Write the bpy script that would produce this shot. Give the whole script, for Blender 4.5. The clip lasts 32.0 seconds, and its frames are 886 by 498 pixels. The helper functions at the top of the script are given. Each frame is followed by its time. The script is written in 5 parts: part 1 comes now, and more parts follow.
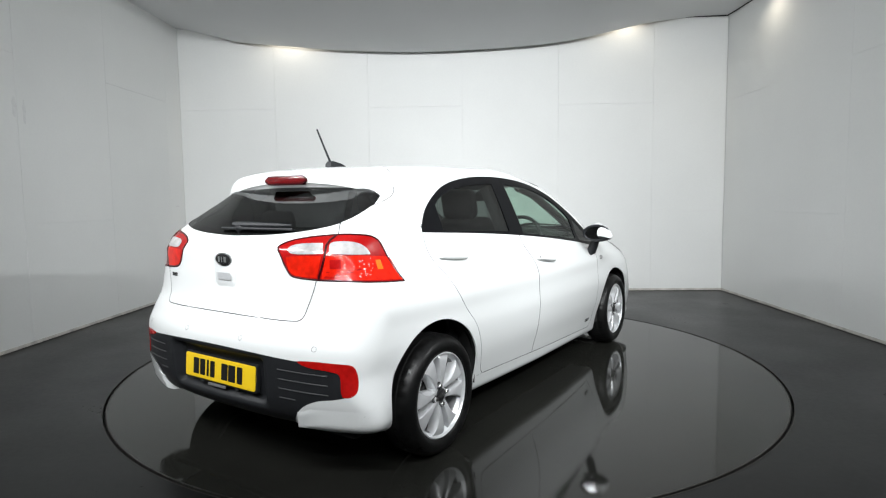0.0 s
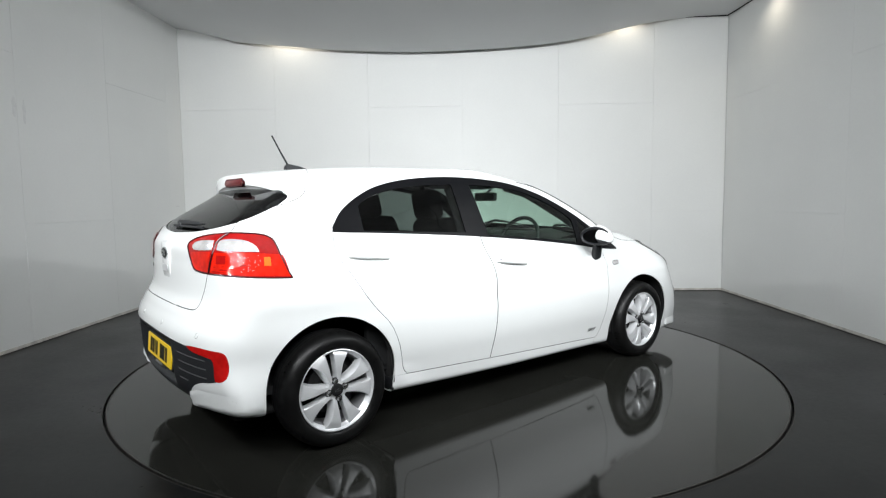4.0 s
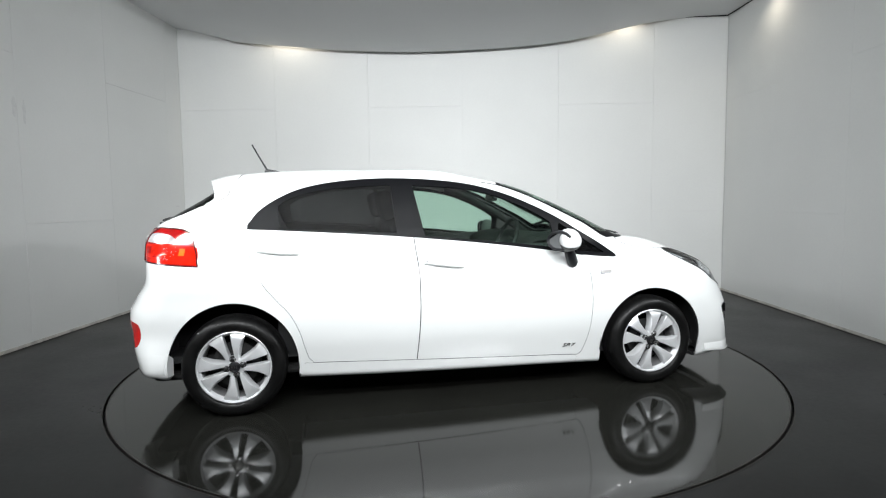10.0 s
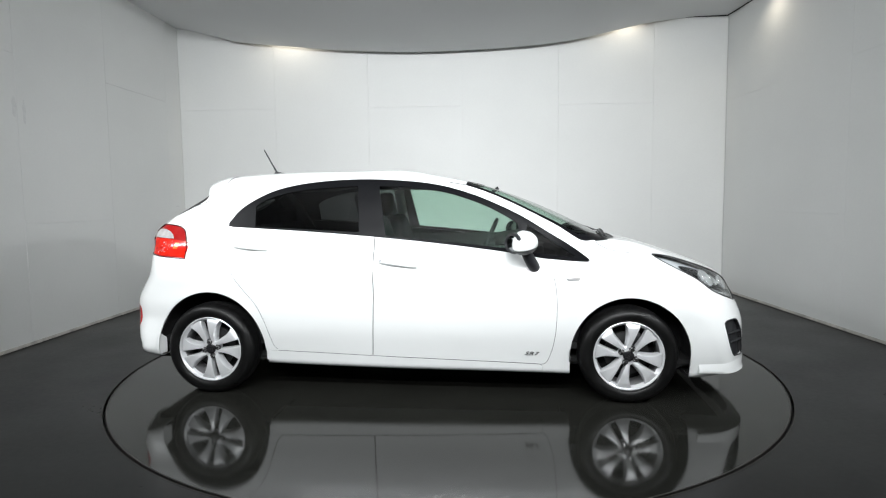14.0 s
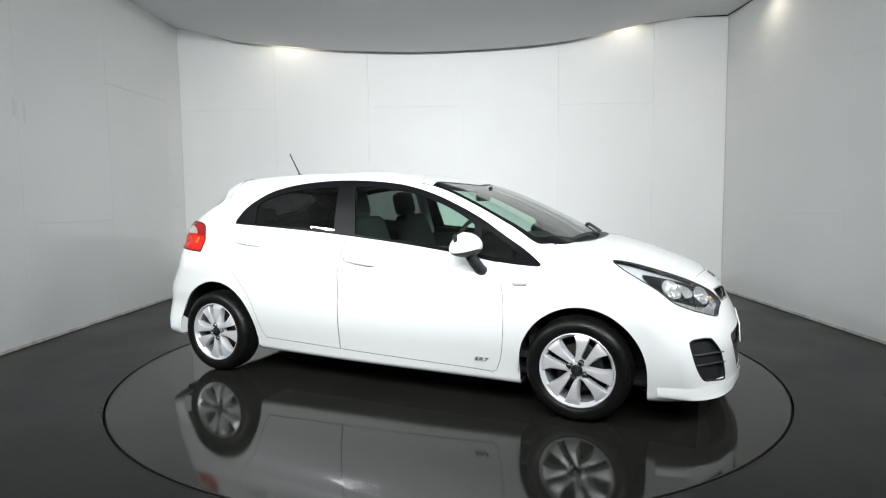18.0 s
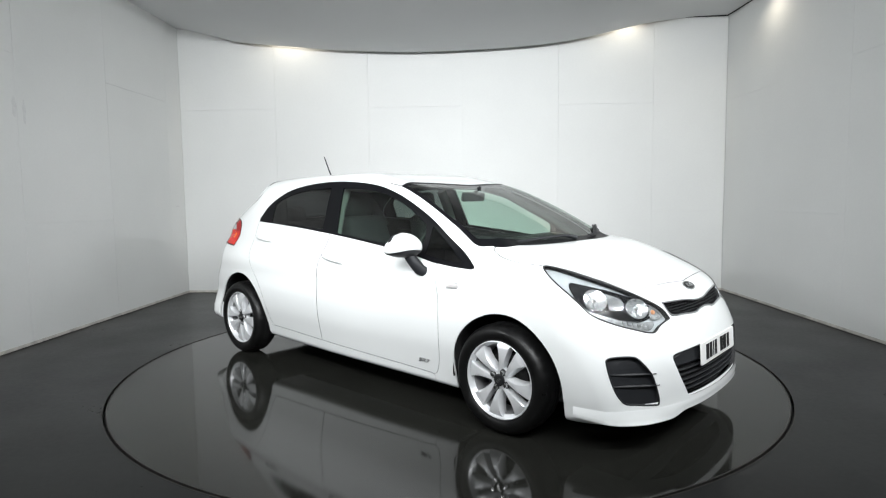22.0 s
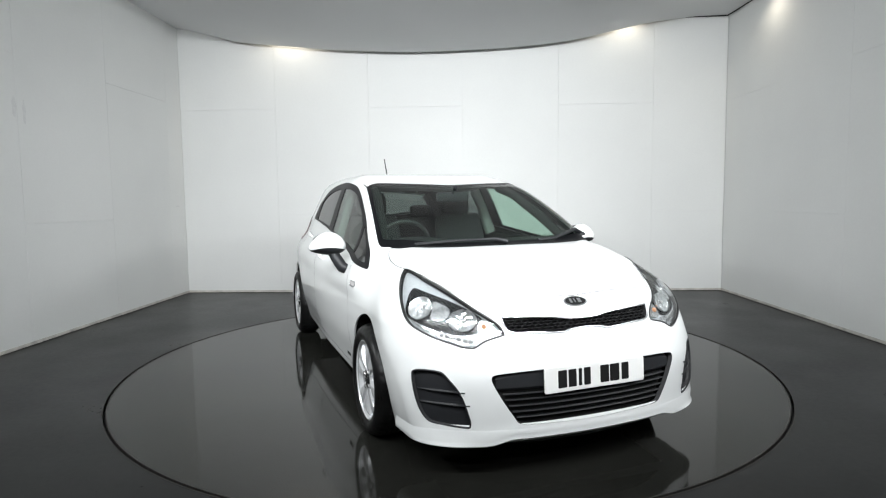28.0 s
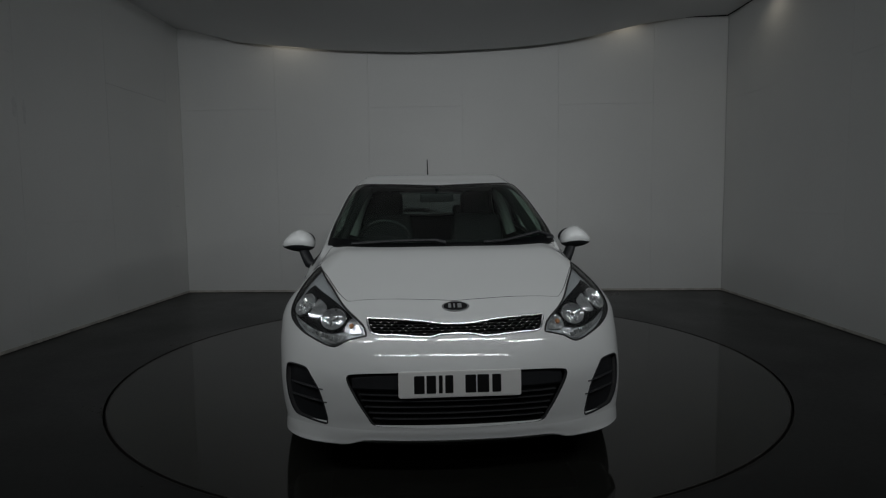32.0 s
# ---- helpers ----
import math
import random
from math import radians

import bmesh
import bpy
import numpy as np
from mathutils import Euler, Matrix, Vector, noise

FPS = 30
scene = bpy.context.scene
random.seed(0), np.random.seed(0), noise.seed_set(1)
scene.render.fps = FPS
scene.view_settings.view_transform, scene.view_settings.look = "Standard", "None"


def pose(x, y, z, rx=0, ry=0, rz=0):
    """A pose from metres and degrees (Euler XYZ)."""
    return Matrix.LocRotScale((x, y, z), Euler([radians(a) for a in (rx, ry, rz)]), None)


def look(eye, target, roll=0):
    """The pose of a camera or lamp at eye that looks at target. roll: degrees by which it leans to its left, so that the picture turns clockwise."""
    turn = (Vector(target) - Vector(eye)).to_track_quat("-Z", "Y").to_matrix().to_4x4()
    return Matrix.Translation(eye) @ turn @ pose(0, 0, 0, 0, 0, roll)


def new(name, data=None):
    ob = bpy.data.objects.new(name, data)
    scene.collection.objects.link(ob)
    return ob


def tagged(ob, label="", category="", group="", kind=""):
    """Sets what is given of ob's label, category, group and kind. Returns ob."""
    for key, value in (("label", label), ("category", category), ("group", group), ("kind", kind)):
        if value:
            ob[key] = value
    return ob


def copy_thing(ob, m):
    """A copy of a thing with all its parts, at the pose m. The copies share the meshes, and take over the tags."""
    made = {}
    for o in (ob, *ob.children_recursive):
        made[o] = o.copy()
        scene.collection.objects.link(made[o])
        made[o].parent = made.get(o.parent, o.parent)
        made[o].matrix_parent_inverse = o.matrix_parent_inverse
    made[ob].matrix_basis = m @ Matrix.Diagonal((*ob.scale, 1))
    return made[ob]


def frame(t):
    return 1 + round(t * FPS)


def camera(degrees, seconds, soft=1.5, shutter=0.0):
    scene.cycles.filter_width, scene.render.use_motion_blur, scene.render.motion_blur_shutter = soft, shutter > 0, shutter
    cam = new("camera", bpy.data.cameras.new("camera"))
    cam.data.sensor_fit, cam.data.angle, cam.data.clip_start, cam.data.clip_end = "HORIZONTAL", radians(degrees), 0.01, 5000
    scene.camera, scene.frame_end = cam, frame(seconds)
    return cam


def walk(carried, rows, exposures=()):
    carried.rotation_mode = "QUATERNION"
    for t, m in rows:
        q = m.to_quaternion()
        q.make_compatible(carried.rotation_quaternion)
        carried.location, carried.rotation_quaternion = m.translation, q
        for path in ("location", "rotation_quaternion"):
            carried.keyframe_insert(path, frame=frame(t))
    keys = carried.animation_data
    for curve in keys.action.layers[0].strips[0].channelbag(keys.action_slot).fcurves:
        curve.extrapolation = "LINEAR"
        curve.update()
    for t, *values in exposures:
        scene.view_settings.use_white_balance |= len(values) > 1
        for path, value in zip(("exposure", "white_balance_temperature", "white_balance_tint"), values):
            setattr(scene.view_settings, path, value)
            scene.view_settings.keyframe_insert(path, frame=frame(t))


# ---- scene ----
TURN_RATE, TURN_START = -4.4478, 56.124
cam = camera(74.31, 32.0, 1.2)
EYE = Vector((0.0, -4.3796, 1.2129))
AIM = EYE + Vector((-0.004457, 0.996369, -0.085022))
STILL = look(EYE, AIM, -0.682)
walk(cam, [(0, STILL), (32, STILL)], [(0, -0.16), (3.0, -0.2), (9.0, -0.25), (13.0, -0.26), (20.0, -0.1), (24.0, -0.07), (28.0, -0.06), (28.5, -0.3), (29.0, -0.56), (29.5, -0.85), (30.0, -1.16), (30.5, -1.51), (31.0, -1.9), (31.5, -2.34), (32.0, -2.85)])

# ---- world and light ----
world = bpy.data.worlds.new("world")
scene.world = world
world.use_nodes = True
world.node_tree.nodes["Background"].inputs[0].default_value = (0.6, 0.63, 0.68, 1)
world.node_tree.nodes["Background"].inputs[1].default_value = 0.05


def area_light(name, m, sx, sy, watts, colour, spread=85):
    lamp = bpy.data.lights.new(name, "AREA")
    lamp.shape, lamp.size, lamp.size_y, lamp.energy, lamp.color, lamp.spread = "RECTANGLE", sx, sy, watts, colour, radians(spread)
    ob = new(name, lamp)
    ob.matrix_world = m
    return ob


def spot_light(name, m, watts, angle, colour):
    lamp = bpy.data.lights.new(name, "SPOT")
    lamp.spot_size, lamp.spot_blend, lamp.energy, lamp.color, lamp.shadow_soft_size = radians(angle), 0.9, watts, colour, 0.03
    ob = new(name, lamp)
    ob.matrix_world = m
    return ob


COOL = (0.95, 0.98, 1.0)
# row lamps: place, aim, watts
TUBES_AND_FILLS = [((tx, ty, 2.98), (tx * 0.6, 0.4, 0.9), 23) if ty > -5 else ((tx * 0.75, ty, 2.8), (tx * 0.5, 3.3, 2.8), 29) for tx, ty in ((-2.1, -4.05), (-0.7, -4.05), (0.75, -4.05), (2.15, -4.05), (-1.5, -5.2), (0.05, -5.2), (1.6, -5.2))]
# unseen side pair, added as fill to brighten the car's flanks
TUBES_AND_FILLS += [((-3.25, -2.0, 2.5), (0.0, 0.0, 0.5), 16), ((3.1, -2.0, 2.5), (0.0, 0.0, 0.5), 18)]
for place, aim, watts in TUBES_AND_FILLS:
    area_light("tube_or_fill_light", look(place, aim), 1.25, 0.04, watts, COOL)
WARM = (1.0, 0.9, 0.74)
SPOTS = [(-1.95, 3.215, 3.53), (2.25, 3.045, 3.54), (3.33, 2.0, 3.41)]
for (sx, sy, sz), watts in zip(SPOTS, (22, 11, 8)):
    spot_light("downlight", look((sx, sy, sz), (sx, sy + 0.03, 0)), watts, 150, WARM)

# ---- materials ----
def material(name, colour, rough=0.5, metal=0.0, vary=0.0, scale=8.0, bump=0.0, bump_scale=60.0, coat=0.0, rough_vary=0.0, spec=0.5):
    """Painted or plain surface: colour with soft variation at two scales, uneven gloss and fine relief."""
    mat = bpy.data.materials.new(name)
    mat.use_nodes = True
    nt = mat.node_tree
    bsdf = nt.nodes["Principled BSDF"]
    bsdf.inputs["Base Color"].default_value = (*colour, 1)
    bsdf.inputs["Roughness"].default_value = rough
    bsdf.inputs["Metallic"].default_value = metal
    bsdf.inputs["Coat Weight"].default_value = coat
    bsdf.inputs["Coat Roughness"].default_value = 0.03
    bsdf.inputs["Specular IOR Level"].default_value = spec
    if vary or bump or rough_vary:
        co = nt.nodes.new("ShaderNodeTexCoord")
        big = nt.nodes.new("ShaderNodeTexNoise")
        big.inputs["Scale"].default_value, big.inputs["Detail"].default_value = scale, 6
        fine = nt.nodes.new("ShaderNodeTexNoise")
        fine.inputs["Scale"].default_value, fine.inputs["Detail"].default_value = bump_scale, 4
        for n in (big, fine):
            nt.links.new(co.outputs["Object"], n.inputs["Vector"])
        both = nt.nodes.new("ShaderNodeMath")
        both.operation = "MULTIPLY_ADD"
        both.inputs[1].default_value = 0.35
        nt.links.new(fine.outputs["Fac"], both.inputs[0])
        nt.links.new(big.outputs["Fac"], both.inputs[2])
        if vary:
            ramp = nt.nodes.new("ShaderNodeMapRange")
            ramp.inputs[1].default_value, ramp.inputs[2].default_value = 0.35, 1.0
            ramp.inputs[3].default_value, ramp.inputs[4].default_value = 1 - vary, 1 + vary * 0.4
            nt.links.new(both.outputs[0], ramp.inputs[0])
            mul = nt.nodes.new("ShaderNodeVectorMath")
            mul.operation = "SCALE"
            mul.inputs[0].default_value = colour
            nt.links.new(ramp.outputs[0], mul.inputs["Scale"])
            nt.links.new(mul.outputs[0], bsdf.inputs["Base Color"])
        if rough_vary:
            rr = nt.nodes.new("ShaderNodeMapRange")
            rr.inputs[1].default_value, rr.inputs[2].default_value = 0.3, 0.9
            rr.inputs[3].default_value, rr.inputs[4].default_value = max(0.0, rough - rough_vary), rough + rough_vary
            nt.links.new(both.outputs[0], rr.inputs[0])
            nt.links.new(rr.outputs[0], bsdf.inputs["Roughness"])
        if bump:
            bp = nt.nodes.new("ShaderNodeBump")
            bp.inputs["Strength"].default_value, bp.inputs["Distance"].default_value = bump, 0.002
            nt.links.new(fine.outputs["Fac"], bp.inputs["Height"])
            nt.links.new(bp.outputs[0], bsdf.inputs["Normal"])
    return mat


def glass(name, tint, ior=1.5, rough=0.0):
    """A thin pane: tinted see-through with a mirror gloss that follows Fresnel."""
    mat = bpy.data.materials.new(name)
    mat.use_nodes = True
    nt = mat.node_tree
    nt.nodes.remove(nt.nodes["Principled BSDF"])
    clear, gloss = nt.nodes.new("ShaderNodeBsdfTransparent"), nt.nodes.new("ShaderNodeBsdfGlossy")
    clear.inputs[0].default_value = (*tint, 1)
    gloss.inputs["Roughness"].default_value = rough
    face, power, gain, mix = (nt.nodes.new("ShaderNode" + n) for n in ("LayerWeight", "Math", "Math", "MixShader"))
    face.inputs[0].default_value = 0.5
    power.operation, power.inputs[1].default_value = "POWER", 4.5
    base = ((ior - 1) / (ior + 1)) ** 2 * 1.6
    gain.operation, gain.inputs[1].default_value, gain.inputs[2].default_value = "MULTIPLY_ADD", 1 - base, base
    nt.links.new(face.outputs["Facing"], power.inputs[0])
    nt.links.new(power.outputs[0], gain.inputs[0])
    nt.links.new(gain.outputs[0], mix.inputs[0])
    nt.links.new(clear.outputs[0], mix.inputs[1])
    nt.links.new(gloss.outputs[0], mix.inputs[2])
    nt.links.new(mix.outputs[0], nt.nodes["Material Output"].inputs[0])
    return mat


def glowing(name, colour, strength):
    mat = bpy.data.materials.new(name)
    mat.use_nodes = True
    b = mat.node_tree.nodes["Principled BSDF"]
    b.inputs["Emission Color"].default_value, b.inputs["Emission Strength"].default_value = (*colour, 1), strength
    return mat


PAINT = material("white_car_paint", (0.70, 0.715, 0.71), 0.35, coat=1.0)
WALL = material("white_wall_board", (0.736, 0.745, 0.733), 0.6, vary=0.06, scale=0.9, bump=0.15, bump_scale=40, spec=0.3)
CEIL = material("ceiling_paint", (0.66, 0.665, 0.67), 0.8, vary=0.03, scale=0.7, bump=0.1)
REAR = material("workshop_wall", (0.62, 0.62, 0.62), 0.8, vary=0.1, scale=0.8)
FLOOR = material("dark_floor_paint", (0.0050, 0.0053, 0.0058), 0.3, vary=0.3, scale=1.2, bump=0.03, bump_scale=30, rough_vary=0.08, spec=0.21)
TABLE = material("turntable_paint", (0.0145, 0.0147, 0.0128), 0.06, vary=0.3, scale=1.5, bump=0.035, bump_scale=9, rough_vary=0.035, spec=0.28)
GROOVE = material("groove_black", (0.006, 0.006, 0.006), 0.7)
EDGE = material("worn_metal_edge", (0.07, 0.066, 0.062), 0.45, metal=0.8, vary=0.4, scale=20)
BLACK = material("black_plastic", (0.016, 0.017, 0.019), 0.45, vary=0.15, scale=30, bump=0.12, bump_scale=500, spec=0.28)
# dark grey for turned-in panel edges, seams and sensor rings
SHUT = material("dark_shut_gap", (0.045, 0.045, 0.046), 0.8, spec=0.1)
SATIN_BLACK = material("satin_black_frame", (0.0045, 0.0047, 0.0055), 0.35, spec=0.07)
GRILLE_BLACK = material("gloss_grille_black", (0.02, 0.02, 0.021), 0.16, spec=0.8)
GLOSS_BLACK = material("gloss_black_frame", (0.012, 0.012, 0.013), 0.22)
LINER = material("dark_inner_shell", (0.01, 0.01, 0.01), 0.9)
TYRE = material("black_tyre_rubber", (0.0045, 0.0045, 0.0045), 0.34, vary=0.3, scale=12, bump=0.2, bump_scale=60, rough_vary=0.18, spec=0.22)
ALLOY = material("silver_alloy", (0.68, 0.69, 0.70), 0.32, metal=0.45, vary=0.05, scale=20)
# darker copy of the alloy, for the shaded barrel and the plate strip
DIMMED_ALLOY = material("dimmed_alloy", (0.24, 0.24, 0.245), 0.4, metal=0.4, vary=0.2, scale=15)
DARK_METAL = material("dark_metal", (0.05, 0.05, 0.05), 0.5, metal=0.7, vary=0.3, scale=30)
STEEL = material("bright_steel", (0.7, 0.7, 0.7), 0.2, metal=1.0)
CHROME = material("chrome", (0.85, 0.86, 0.87), 0.06, metal=1.0)
CLEAR_GLASS = glass("green_tinted_glass", (0.64, 0.79, 0.71))
SCREEN_GLASS = glass("windscreen_glass", (0.68, 0.81, 0.74))
DARK_GLASS = glass("privacy_glass", (0.16, 0.17, 0.17))


# ---- body shape: one closed form that all panels are cut from ----
def spline(pts, n=8, closed=True):
    """Catmull-Rom through points; a point written twice is a corner."""
    p = np.array(pts, float)
    m = len(p)
    out = []
    for i in range(m if closed else m - 1):
        a, b = p[i], p[(i + 1) % m]
        if np.allclose(a, b):
            continue
        q0 = p[(i - 1) % m] if closed or i > 0 else a
        q3 = p[(i + 2) % m] if closed or i + 2 < m else b
        t = np.linspace(0, 1, n, endpoint=False)[:, None]
        d = np.linalg.norm(b - a)
        m0 = np.zeros(2) if np.allclose(q0, a) else (b - q0) / (np.linalg.norm(a - q0) + d) * d
        m1 = np.zeros(2) if np.allclose(q3, b) else (q3 - a) / (np.linalg.norm(q3 - b) + d) * d
        if np.allclose(q0, a):
            m0 = 1.5 * (b - a) - 0.5 * m1
        if np.allclose(q3, b):
            m1 = 1.5 * (b - a) - 0.5 * m0
        out.append((2 * t**3 - 3 * t**2 + 1) * a + (t**3 - 2 * t**2 + t) * m0 + (3 * t**2 - 2 * t**3) * b + (t**3 - t**2) * m1)
    if not closed:
        out.append(p[-1:])
    return np.concatenate(out)


def sdf(poly, q):
    """Signed distance of points q to a closed polygon, negative inside, and the nearest points on it."""
    a, b = poly, np.roll(poly, -1, 0)
    best, near, inside = np.full(len(q), 1e9), np.zeros_like(q), np.zeros(len(q), bool)
    for (ax, ay), (bx, by) in zip(a, b):
        ex, ey = bx - ax, by - ay
        wx, wy = q[:, 0] - ax, q[:, 1] - ay
        h = np.clip((wx * ex + wy * ey) / (ex * ex + ey * ey + 1e-12), 0, 1)
        px, py = ax + h * ex, ay + h * ey
        d = (q[:, 0] - px) ** 2 + (q[:, 1] - py) ** 2
        k = d < best
        best[k], near[k, 0], near[k, 1] = d[k], px[k], py[k]
        if ay != by:
            inside ^= ((ay > q[:, 1]) != (by > q[:, 1])) & (q[:, 0] < ex * (q[:, 1] - ay) / (by - ay) + ax)
    return np.where(inside, -1, 1) * np.sqrt(best), near


def curve(x, xs, ys):
    """Smooth interpolation through a short table."""
    s = spline(list(zip(xs, ys)), 10, False)
    return np.interp(x, s[:, 0], s[:, 1])


def step(a, b, x):
    t = np.clip((x - a) / (b - a), 0, 1)
    return t * t * (3 - 2 * t)


PROFILE = spline([(-1.840, 0.240), (-1.918, 0.319), (-1.939, 0.478), (-1.940, 0.588), (-1.901, 0.669), (-1.855, 0.756), (-1.842, 0.905), (-1.834, 1.006), (-1.735, 1.100), (-1.450, 1.272), (-1.395, 1.340), (-1.320, 1.372), (-1.141, 1.391), (-0.813, 1.404), (-0.486, 1.405), (-0.080, 1.403), (0.191, 1.355), (0.446, 1.302), (0.701, 1.212), (0.953, 1.102), (1.173, 0.993), (1.241, 0.963), (1.418, 0.935), (1.634, 0.866), (1.867, 0.776), (1.959, 0.717), (2.011, 0.638), (2.055, 0.559), (2.094, 0.457), (2.102, 0.355), (2.102, 0.273), (2.097, 0.192), (1.986, 0.153), (1.617, 0.141), (0.903, 0.154), (-0.905, 0.182), (-1.610, 0.223)], 8)
GX, GZ, GD = -2.6, -0.3, 0.01
_gx, _gz = np.meshgrid(np.arange(530) * GD + GX, np.arange(230) * GD + GZ, indexing="ij")
SIDE = sdf(PROFILE, np.stack([_gx.ravel(), _gz.ravel()], 1))[0].reshape(530, 230)
# half width by height, and how it narrows towards both ends
SEC_Z = (0.1, 0.2, 0.29, 0.42, 0.55, 0.66, 0.75, 0.83, 0.93, 1.06, 1.2, 1.32, 1.43, 1.6)
SEC_Y = (0.78, 0.798, 0.819, 0.85, 0.862, 0.856, 0.853, 0.822, 0.749, 0.699, 0.648, 0.596, 0.534, 0.448)
TAP_X = (-2.2, -1.9, -1.6, -1.2, -0.7, 0.0, 0.8, 1.3, 1.6, 1.85, 2.2)
TAP_Y = (-0.151, -0.108, -0.06, -0.026, -0.018, -0.008, -0.023, -0.036, -0.027, -0.067, -0.149)
SWEEP = (0.156, 0.422, 0.208, 0.113, 0.188, 0.004, 0.028, 0.099, 0.064, 0.115, 0.107)
FINE_Z, FINE_X = np.linspace(0.1, 1.6, 400), np.linspace(-2.2, 2.2, 400)
SEC, TAP = curve(FINE_Z, SEC_Z, SEC_Y), curve(FINE_X, TAP_X, TAP_Y)


def side_profile(x, z):
    u = np.clip((x - GX) / GD, 0, 528.99)
    v = np.clip((z - GZ) / GD, 0, 228.99)
    i, j = u.astype(int), v.astype(int)
    u, v = u - i, v - j
    return (SIDE[i, j] * (1 - u) + SIDE[i + 1, j] * u) * (1 - v) + (SIDE[i, j + 1] * (1 - u) + SIDE[i + 1, j + 1] * u) * v


def body(x, y, z):
    """Below zero inside the body: side profile and plan, swept back at both ends, met with a soft edge."""
    y = np.abs(y)
    g = step(0.74, 0.97, z)
    f2, f4, fs, b2, b4, crown, flare, flare_r, slim, soft, soft_top = SWEEP
    front = step(0.1, 1.0, x) * ((1 - g) * (f2 * y**2 + f4 * y**4) + g * fs * y**2)
    back = step(-0.5, -1.4, x) * (b2 * y**2 + b4 * y**4)
    a = side_profile(x + front - back, z + crown * y**2)
    low = flare * step(0.5, 0.25, z) * step(1.45, 1.75, x) + flare_r * step(0.5, 0.25, z) * step(-1.45, -1.75, x)
    low = low - slim * step(0.64, 0.84, z) * step(0.85, 1.3, x)
    b = y - np.interp(z, FINE_Z, SEC) - np.interp(x, FINE_X, TAP) - low
    k = 0.04 + (soft - 0.04) * step(0.3, 0.6, z) + (soft_top - soft) * step(1.05, 1.3, z)
    h = np.maximum(k - np.abs(a - b), 0) / k
    return np.maximum(a, b) + h * h * k * 0.25


def march(o, d, far):
    """Outermost meeting of the rays o + s d, s from 0 to far, with the body."""
    s0, s1 = np.zeros(len(o)), np.full(len(o), far)
    for _ in range(26):
        s = (s0 + s1) / 2
        q = o + d * s[:, None]
        k = body(*q.T) < 0
        s0, s1 = np.where(k, s, s0), np.where(k, s1, s)
    return o + d * s0[:, None]


def normals(q, e=0.004):
    g = np.stack([body(*(q + e * w).T) - body(*(q - e * w).T) for w in np.eye(3)], 1)
    return g / np.linalg.norm(g, axis=1)[:, None]


# ---- mesh helpers ----
def mesh_of(name, verts, faces, mat, smooth=False):
    me = bpy.data.meshes.new(name)
    me.from_pydata([tuple(v) for v in verts], [], [tuple(f) for f in faces])
    if mat:
        me.materials.append(mat)
    if smooth:
        me.shade_smooth()
    me.update()
    return me


def bm_mesh(name, bm, mat, smooth=False, angle=None):
    bmesh.ops.recalc_face_normals(bm, faces=bm.faces)
    me = bpy.data.meshes.new(name)
    bm.to_mesh(me)
    bm.free()
    if mat:
        me.materials.append(mat)
    if angle:
        me.shade_smooth()
        me.set_sharp_from_angle(angle=radians(angle))
    elif smooth:
        me.shade_smooth()
    return me


def part(name, bm, mat, parent, label="", m=None, angle=35):
    """Links a bmesh, or a mesh, as one object under a thing or a part."""
    me = bm if isinstance(bm, bpy.types.Mesh) else bm_mesh(name, bm, mat, angle=angle)
    ob = new(name, me)
    ob.parent = parent
    if m is not None:
        ob.matrix_basis = m
    return tagged(ob, label)


def box(x0, x1, y0, y1, z0, z1, bevel=0.0, seg=2, bm=None):
    own = bmesh.new()
    v = [own.verts.new((x, y, z)) for x in (x0, x1) for y in (y0, y1) for z in (z0, z1)]
    for f in ((0, 1, 3, 2), (4, 6, 7, 5), (0, 4, 5, 1), (2, 3, 7, 6), (0, 2, 6, 4), (1, 5, 7, 3)):
        own.faces.new([v[i] for i in f])
    if bevel:
        bmesh.ops.bevel(own, geom=list(own.edges), offset=bevel, segments=seg, affect="EDGES", profile=0.5)
    return join(bm, own)


def join(bm, own):
    if bm is None:
        return own
    me = bpy.data.meshes.new("tmp")
    own.to_mesh(me)
    own.free()
    bm.from_mesh(me)
    bpy.data.meshes.remove(me)
    return bm


def lathe(profile, n=64, closed=False, axis="y", bm=None):
    """Revolves (radius, offset) pairs about an axis through the origin."""
    own = bmesh.new()
    rings = []
    for i in range(n):
        a = 2 * math.pi * i / n
        ring = []
        for r, h in profile:
            p = (r * math.cos(a), h, r * math.sin(a)) if axis == "y" else (r * math.cos(a), r * math.sin(a), h)
            ring.append(own.verts.new(p))
        rings.append(ring)
    m = len(profile)
    for i in range(n):
        for j in range(m if closed else m - 1):
            a, b = rings[i], rings[(i + 1) % n]
            own.faces.new((a[j], a[(j + 1) % m], b[(j + 1) % m], b[j]))
    bmesh.ops.remove_doubles(own, verts=own.verts, dist=1e-5)
    return join(bm, own)


def tube(points, radius, n=8, bm=None, cap=True):
    """A round bar through points; radius a number or one a point."""
    own = bmesh.new()
    pts = [Vector(p) for p in points]
    rad = radius if isinstance(radius, (list, tuple)) else [radius] * len(pts)
    rings = []
    for i, p in enumerate(pts):
        d = (pts[min(i + 1, len(pts) - 1)] - pts[max(i - 1, 0)]).normalized()
        q = d.to_track_quat("Z", "Y")
        rings.append([own.verts.new(p + q @ Vector((rad[i] * math.cos(2 * math.pi * k / n), rad[i] * math.sin(2 * math.pi * k / n), 0))) for k in range(n)])
    for a, b in zip(rings, rings[1:]):
        for k in range(n):
            own.faces.new((a[k], a[(k + 1) % n], b[(k + 1) % n], b[k]))
    if cap:
        own.faces.new(rings[0])
        own.faces.new(rings[-1])
    return join(bm, own)


